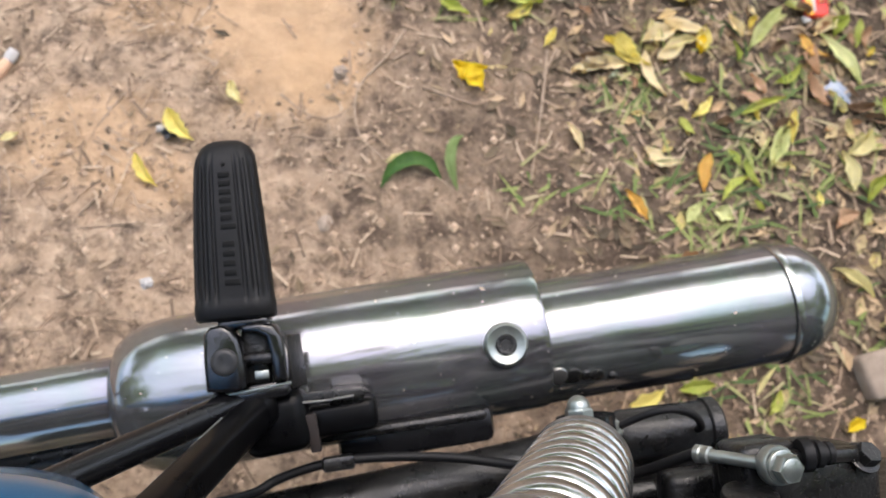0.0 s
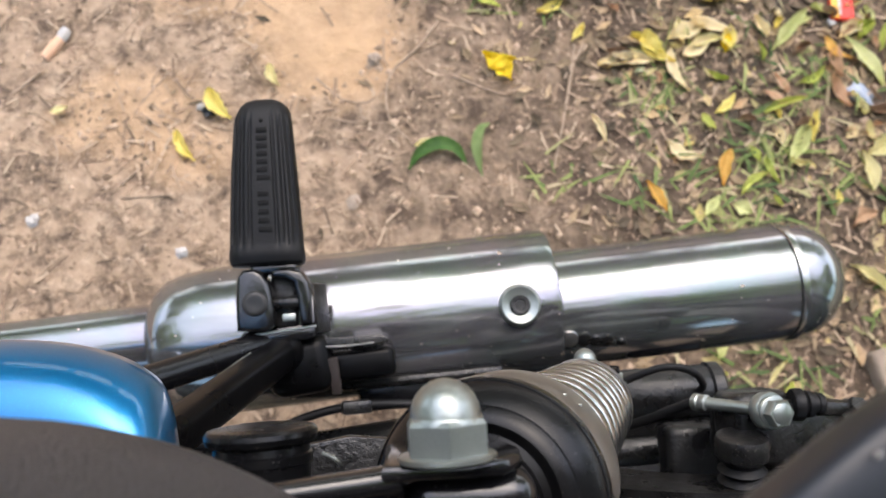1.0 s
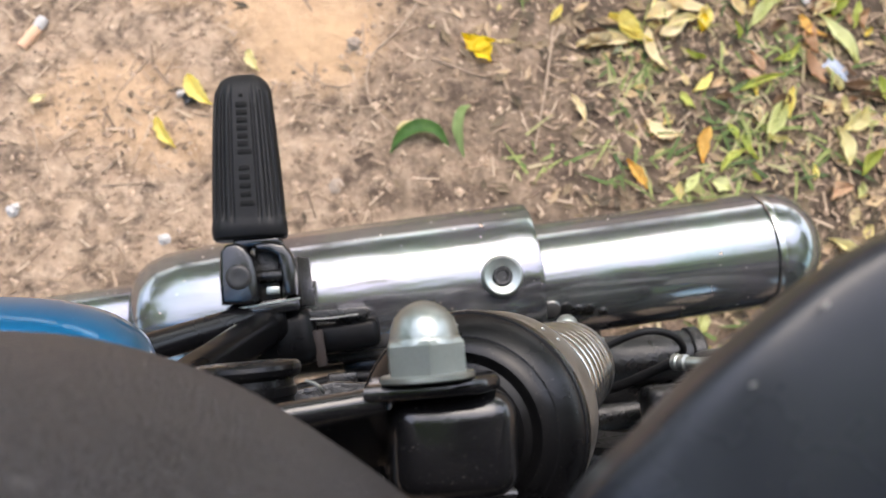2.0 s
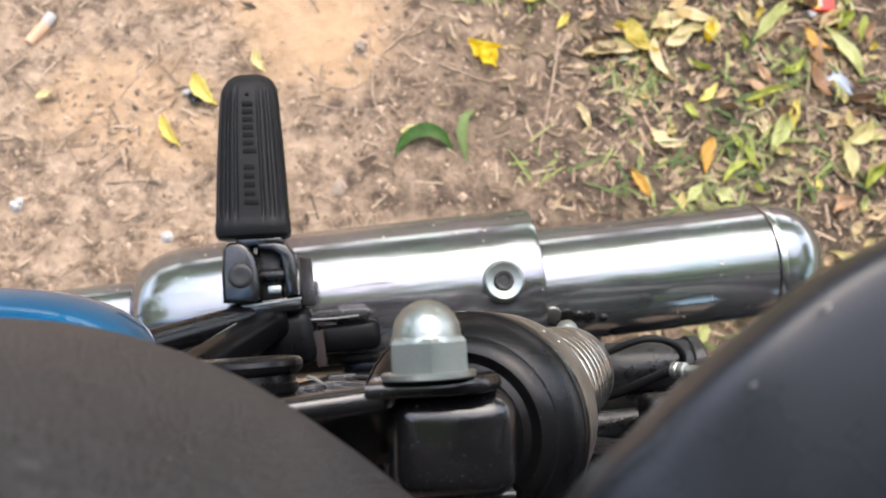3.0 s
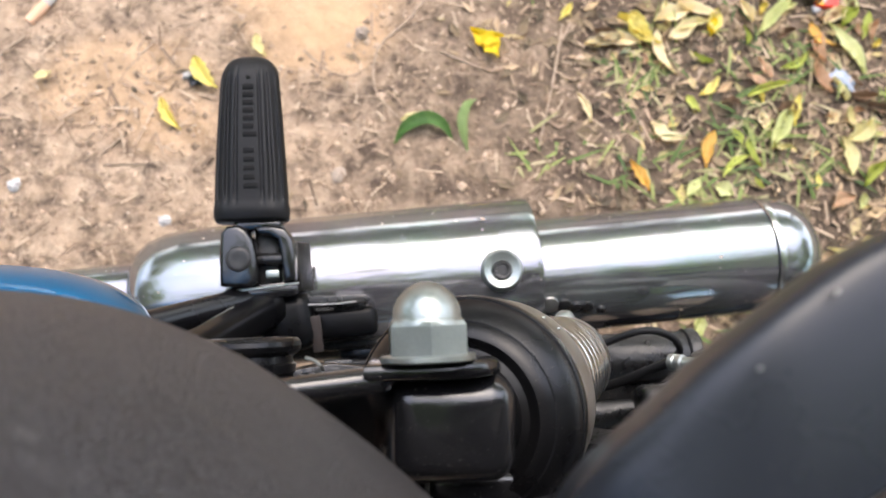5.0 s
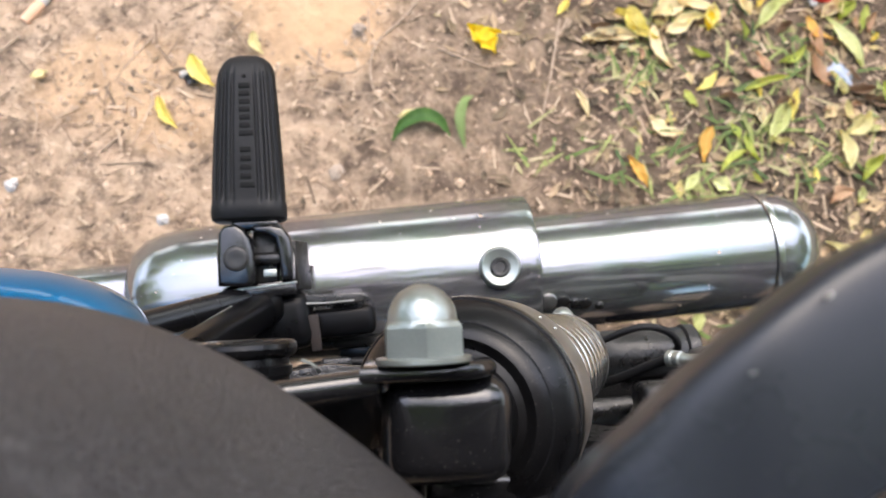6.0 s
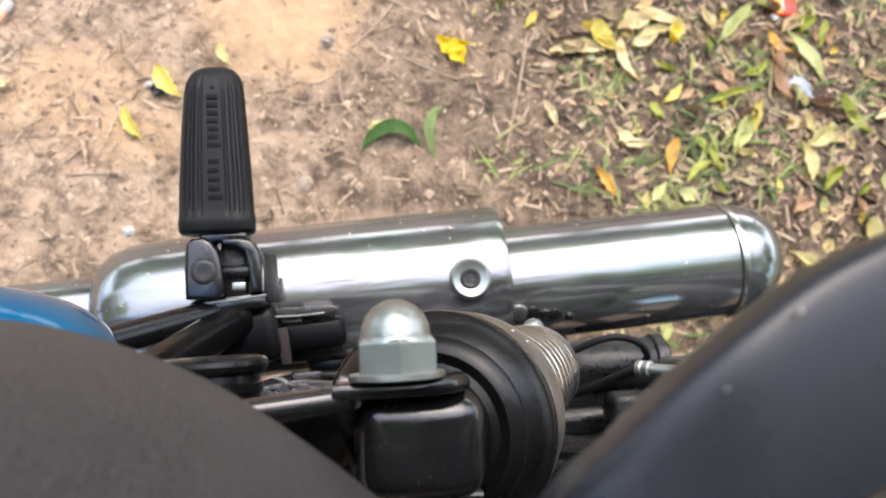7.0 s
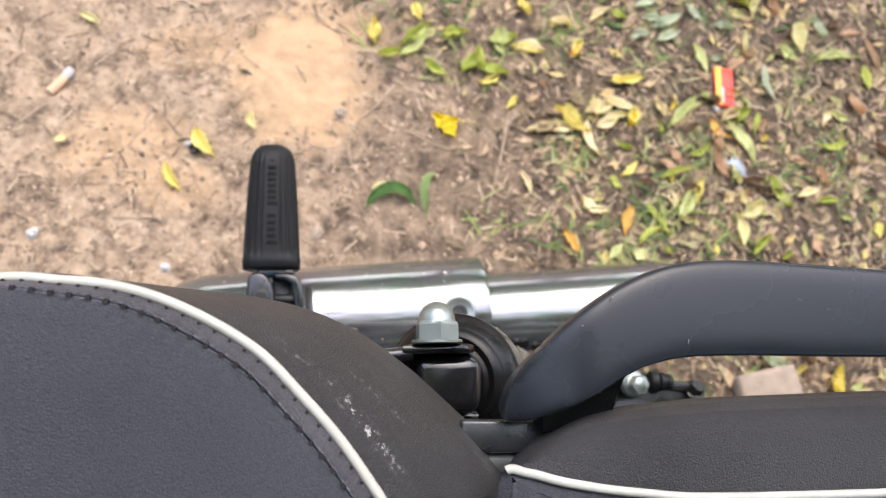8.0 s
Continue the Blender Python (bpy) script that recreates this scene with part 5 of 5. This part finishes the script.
twig([(-0.245, 0.318), (-0.19, 0.319)], 0.0016)
twig([(-0.33, 0.40), (-0.322, 0.375), (-0.325, 0.35)], 0.0014)
twig([(0.775, 0.53), (0.81, 0.555)], 0.0030, "short grey stick among the leaves")

rs = random.Random(5)
for i in range(46):
    x, y, a, l = rs.uniform(-0.5, 1.0), rs.uniform(0.05, 0.75), rs.uniform(0, 6.28), rs.uniform(0.015, 0.06)
    if swept(x, y):
        continue
    twig([(x, y), (x + l / 2 * math.cos(a), y + l / 2 * math.sin(a)), (x + l * math.cos(a + 0.3), y + l * math.sin(a + 0.3))], rs.uniform(0.0006, 0.0014))

# ---- scraps and stones ----
wrap = new("sweet_wrapper")
wrap.matrix_world = pose(0.6420, 0.5400, ground_height(0.642, 0.54) + 0.004, 4, -3, -4)
tagged(wrap, "red and orange foil wrapper dropped among the leaves", "wrapper")


part("packet", block((0, 0, 0.003), (0.031, 0.066, 0.007), 0.003, (0, 4, 0), 3), RED, wrap, "red foil packet")
part("orange_band", block((-0.0095, 0.001, 0.0072), (0.010, 0.0650, 0.0008), 0.0003, (0, 4, 0)), ORANGE, wrap, "orange band")
part("white_print", block((-0.0035, -0.014, 0.0070), (0.0045, 0.026, 0.0008), 0.0003, (0, 4, 0)), WHITE, wrap, "white print")
part("torn_end", block((-0.0135, -0.0345, 0.0030), (0.010, 0.010, 0.004), 0.0015, (0, 8, 20)), WHITE, wrap, "torn white corner")


def scrap(name, x, y, size, material, label, category, flat=0.5, seed=0):
    bm = bmesh.new()
    bmesh.ops.create_icosphere(bm, subdivisions=3, radius=1.0)
    for v in bm.verts:
        k = 1 + 0.55 * noise.noise(v.co * 1.6 + Vector((seed, 0, 0))) + 0.2 * noise.noise(v.co * 4 + Vector((0, seed, 0)))
        v.co = Vector((v.co.x * size[0] * k, v.co.y * size[1] * k, v.co.z * size[0] * flat * k))
    ob = part(name, bm, material, None, "", 30)
    ob.matrix_world = pose(x, y, ground_height(x, y) + size[0] * flat * 0.5, 0, 0, seed * 37)
    return tagged(ob, label, category)


scrap("plastic_scrap", 0.641, 0.403, (0.012, 0.016), PALEBLUE, "crumpled pale blue plastic scrap on the earth", "litter", 0.35, 1)
scrap("plastic_scrap", 0.020, 0.300, (0.007, 0.010), STONE, "crumpled grey plastic scrap on the earth", "litter", 0.35, 4)
scrap("stone", -0.3435, 0.2972, (0.007, 0.0065), WHITE, "small white pebble on bare earth", "stone", 0.8, 2)
scrap("stone", -0.146, 0.4226, (0.008, 0.009), GRIME, "small dark pebble on bare earth", "stone", 0.8, 3)
scrap("stone", -0.156, 0.428, (0.006, 0.005), WHITE, "small white pebble beside a dark one", "stone", 0.8, 5)
scrap("stone", 0.052, 0.480, (0.009, 0.008), STONE, "small grey stone beside a twig", "stone", 0.6, 6)
scrap("stone", -0.175, 0.250, (0.0055, 0.007), WHITE, "small white pebble on bare earth", "stone", 0.8, 7)
butt = new("cigarette_end")
butt.matrix_world = pose(-0.331, 0.5255, ground_height(-0.331, 0.5255) + 0.006, 0, 0, 53)
tagged(butt, "crushed cigarette end with tan filter on the earth", "cigarette end")
part("filter", lathe([(-0.026, 0.0), (-0.026, 0.0058), (-0.010, 0.0068), (0.004, 0.0062), (0.004, 0)], (0, 0, 0), (1, 0, 0), 16), surface("tan_paper", (0.62, 0.36, 0.22), (0.72, 0.46, 0.30), (0.7, 0.8), 0.0, 90, 900, 0.3), butt, "tan filter")
part("paper", lathe([(0.0042, 0.0), (0.0042, 0.0062), (0.012, 0.0072), (0.019, 0.0060), (0.020, 0.0)], (0, 0, 0), (1, 0.12, 0), 16), WHITE, butt, "white crushed paper")
stone = part("stone_block", block((0, 0, 0), (0.085, 0.050, 0.03), 0.006, (0, 0, 0), 3), STONE)
stone.matrix_world = pose(0.627, 0.074, 0.010, 2, -3, 10)
tagged(stone, "pale broken brick piece lying on the earth", "stone")


# ---- crumbs, litter and grass ----
def stuff(name, verts, faces, material, label, category):
    me = bpy.data.meshes.new(name)
    me.from_pydata(verts, [], faces)
    me.materials.append(material)
    return tagged(new(name, me), label, category, kind="stuff")


def scatter_chips(count, seed, size, flat, density):
    rnd = random.Random(seed)
    verts, faces = [], []
    while len(faces) < count * 2:
        x, y = rnd.uniform(-0.6, 1.15), rnd.uniform(-0.15, 0.95)
        if rnd.random() > density(x, y):
            continue
        l, w, a = rnd.uniform(*size), 0, rnd.uniform(0, 6.28)
        w = l * rnd.uniform(0.25, 0.6)
        z, b = ground_height(x, y) + 0.0012 + rnd.random() * 0.0022, len(verts)
        ca, sa, tl = math.cos(a), math.sin(a), rnd.uniform(-0.5, 0.5)
        for u, v, h in ((-0.5, 0, 0.1), (-0.1, -0.5, flat * rnd.uniform(0, 1)), (0.5, 0.05, 0.1), (0.0, 0.5, flat * rnd.uniform(0, 1)), (0.02, 0.0, -0.1)):
            verts.append((x + l * u * ca - w * v * sa, y + l * u * sa + w * v * ca, z + w * h + tl * l * u * 0.4))
        faces += [(b, b + 1, b + 4), (b + 1, b + 2, b + 4), (b + 2, b + 3, b + 4), (b + 3, b, b + 4)]
    return verts, faces


def scatter_clods(count, seed):
    rnd = random.Random(seed)
    verts, faces = [], []
    for _ in range(count):
        x, y = rnd.uniform(-0.6, 1.1), rnd.uniform(-0.15, 0.95)
        if math.hypot((x - 0.25) / 0.88, (y - 0.4) / 0.57) > 0.8 + 0.3 * rnd.random():
            continue
        if swept(x, y) and rnd.random() < 0.97:
            continue
        r = 0.0010 + 0.0050 * rnd.random() ** 4
        z, b = ground_height(x, y) + r * 0.2, len(verts)
        for d in ((1, 0, 0), (0, 1, 0), (-1, 0, 0), (0, -1, 0), (0, 0, 0.5), (0, 0, -0.8)):
            k = rnd.uniform(0.6, 1.3)
            verts.append((x + d[0] * r * k, y + d[1] * r * k, z + d[2] * r * k))
        for i in range(4):
            j = (i + 1) % 4
            faces += [(b + i, b + j, b + 4), (b + j, b + i, b + 5)]
    return verts, faces


def scatter_straw(count, seed):
    """Thin dry stalks lying flat, thicker where the litter is thick."""
    rnd = random.Random(seed)
    verts, faces = [], []
    while len(faces) < count:
        x, y = rnd.uniform(-0.6, 1.15), rnd.uniform(-0.15, 0.95)
        if rnd.random() > 0.5 + 0.4 * litter_density(x, y) - 0.5 * (math.hypot((x - 0.28) / 0.85, (y - 0.4) / 0.56) > 0.8 + 0.3 * rnd.random()):
            continue
        if swept(x, y) and rnd.random() < 0.98:
            continue
        a, l, w = rnd.uniform(0, 6.28), 0.004 + 0.030 * rnd.random() ** 3, rnd.uniform(0.0005, 0.0016)
        ca, sa, b = math.cos(a), math.sin(a), len(verts)
        z0, z1 = ground_height(x, y) + 0.002, ground_height(x + l * ca, y + l * sa) + 0.002 + rnd.random() * 0.003
        verts += [(x - sa * w, y + ca * w, z0), (x + sa * w, y - ca * w, z0), (x + l * ca + sa * w, y + l * sa - ca * w, z1), (x + l * ca - sa * w, y + l * sa + ca * w, z1)]
        faces.append((b, b + 1, b + 2, b + 3))
    return verts, faces


def scatter_grass(count, seed):
    rnd = random.Random(seed)
    verts, faces = [], []
    tufts = [(rnd.uniform(0.36, 1.1), rnd.uniform(0.02, 0.95)) for _ in range(75)] + [(rnd.uniform(0.10, 0.45), rnd.uniform(0.58, 0.9)) for _ in range(25)] + [(0.262, 0.313)] + 2 * [(0.48, 0.03), (0.50, 0.06), (0.42, 0.07), (0.389, 0.421), (0.395, 0.410), (0.503, 0.327), (0.512, 0.335), (0.587, 0.446), (0.439, 0.271), (0.683, 0.373), (0.690, 0.385), (0.529, 0.356), (0.709, 0.378), (0.541, 0.331), (0.816, 0.446), (0.806, 0.629), (0.27, 0.567)]
    for _ in range(count):
        tx, ty = tufts[rnd.randrange(len(tufts))]
        x, y = tx + rnd.gauss(0, 0.022), ty + rnd.gauss(0, 0.022)
        a, l, w, up = rnd.uniform(0, 6.28), rnd.uniform(0.018, 0.056), rnd.uniform(0.0012, 0.0030), rnd.uniform(0.05, 0.4)
        z, b = ground_height(x, y), len(verts)
        ca, sa = math.cos(a), math.sin(a)
        for t in (0.0, 0.4, 0.75, 1.0):
            d, h, ww = l * t * (1 - up * 0.4), l * up * (t - 0.55 * t * t) * 1.2, w * (1 - t) ** 0.6 + 0.0001
            verts += [(x + ca * d - sa * ww, y + sa * d + ca * ww, z + h + 0.001), (x + ca * d + sa * ww, y + sa * d - ca * ww, z + h + 0.001)]
        for i in range(3):
            k = b + 2 * i
            faces.append((k, k + 1, k + 3, k + 2))
    return verts, faces


stuff("leaf_litter", *scatter_chips(12500, 11, (0.005, 0.028), 0.40, litter_density), LITTER, "brown and tan crumbled dead leaves on the earth", "leaf litter")
stuff("small_leaves", *scatter_chips(1300, 15, (0.010, 0.030), 0.35, lambda x, y: litter_density(x, y) ** 2), SMALL_LEAVES, "small yellow, cream and green fallen leaves", "leaf litter")
stuff("dry_straw", *scatter_straw(9000, 14), STRAW, "thin dry straw and stalks on the earth", "straw")
stuff("soil_crumbs", *scatter_clods(17000, 12), CLODS, "loose brown crumbs of earth", "soil")
stuff("grass_tufts", *scatter_grass(980, 13), GRASS, "short sparse green grass blades", "grass")


# ---- unseen trees added round the place, which the chrome mirrors ----
def tree(x, y, height, spread, seed, leaves=420):
    rnd = random.Random(seed)
    t = new("tree")
    t.matrix_world = pose(x, y, 0)
    tagged(t, "unseen tall broad-leaved tree with a loose green crown", "tree", "trees round the clearing")
    trunk = [(0, 0, -0.1), (0.1, 0.05, height * 0.25), (0.0, 0.15, height * 0.5), (0.15, 0.1, height * 0.8)]
    wood = [sweep(smooth_line(trunk, 5), [0.22 - 0.17 * i / 15 for i in range(16)], 10)]
    tips = []
    for i in range(11):
        a, h = i * 2.4 + rnd.random(), height * rnd.uniform(0.25, 0.76)
        r = spread * rnd.uniform(0.5, 1.0)
        tip = (r * math.cos(a), r * math.sin(a), h + height * rnd.uniform(0.05, 0.25))
        wood.append(sweep(smooth_line([(0.05, 0.1, h), (tip[0] * 0.5, tip[1] * 0.5, h + (tip[2] - h) * 0.7), tip], 4), [0.07 - 0.055 * k / 8 for k in range(9)], 6))
        tips.append(tip)
    part("trunk", join(*wood), BARK, t)
    verts, faces = [], []
    for tip in tips + [(0, 0, height)]:
        for _ in range(leaves):
            c = [tip[k] + rnd.gauss(0, spread * (0.26 if k < 2 else 0.2)) for k in range(3)]
            u = Vector((rnd.gauss(0, 1), rnd.gauss(0, 1), rnd.gauss(0, 0.5))).normalized() * rnd.uniform(0.09, 0.20)
            v = u.cross(Vector((rnd.gauss(0, 1), rnd.gauss(0, 1), 1))).normalized() * 0.08
            b = len(verts)
            verts += [tuple(Vector(c) - u), tuple(Vector(c) + v), tuple(Vector(c) + u), tuple(Vector(c) - v)]
            faces.append((b, b + 1, b + 2, b + 3))
    me = bpy.data.meshes.new("crown")
    me.from_pydata(verts, [], faces)
    me.materials.append(FOLIAGE)
    crown = new("crown", me)
    crown.parent = t


# places and heights set to shape the bright and dark bands in reflections
tree(1.6, 6.6, 4.9, 2.4, 8, 240)
tree(-2.9, 7.0, 4.8, 2.4, 1, 240)
tree(5.6, 5.8, 4.9, 2.4, 2, 240)
tree(7.5, -1.0, 7.0, 2.4, 3)
tree(-6.5, 0.5, 7.0, 2.4, 4)
tree(1.0, -7.0, 7.5, 2.6, 5)
tree(0.3, -2.8, 5.9, 2.2, 6, 330)
tree(2.6, -2.6, 5.8, 2.1, 7, 330)
tree(-0.9, 10.5, 6.0, 3.0, 9)
tree(3.4, 11.0, 6.5, 3.2, 10)
tree(-6.5, 8.0, 6.5, 3.0, 11)
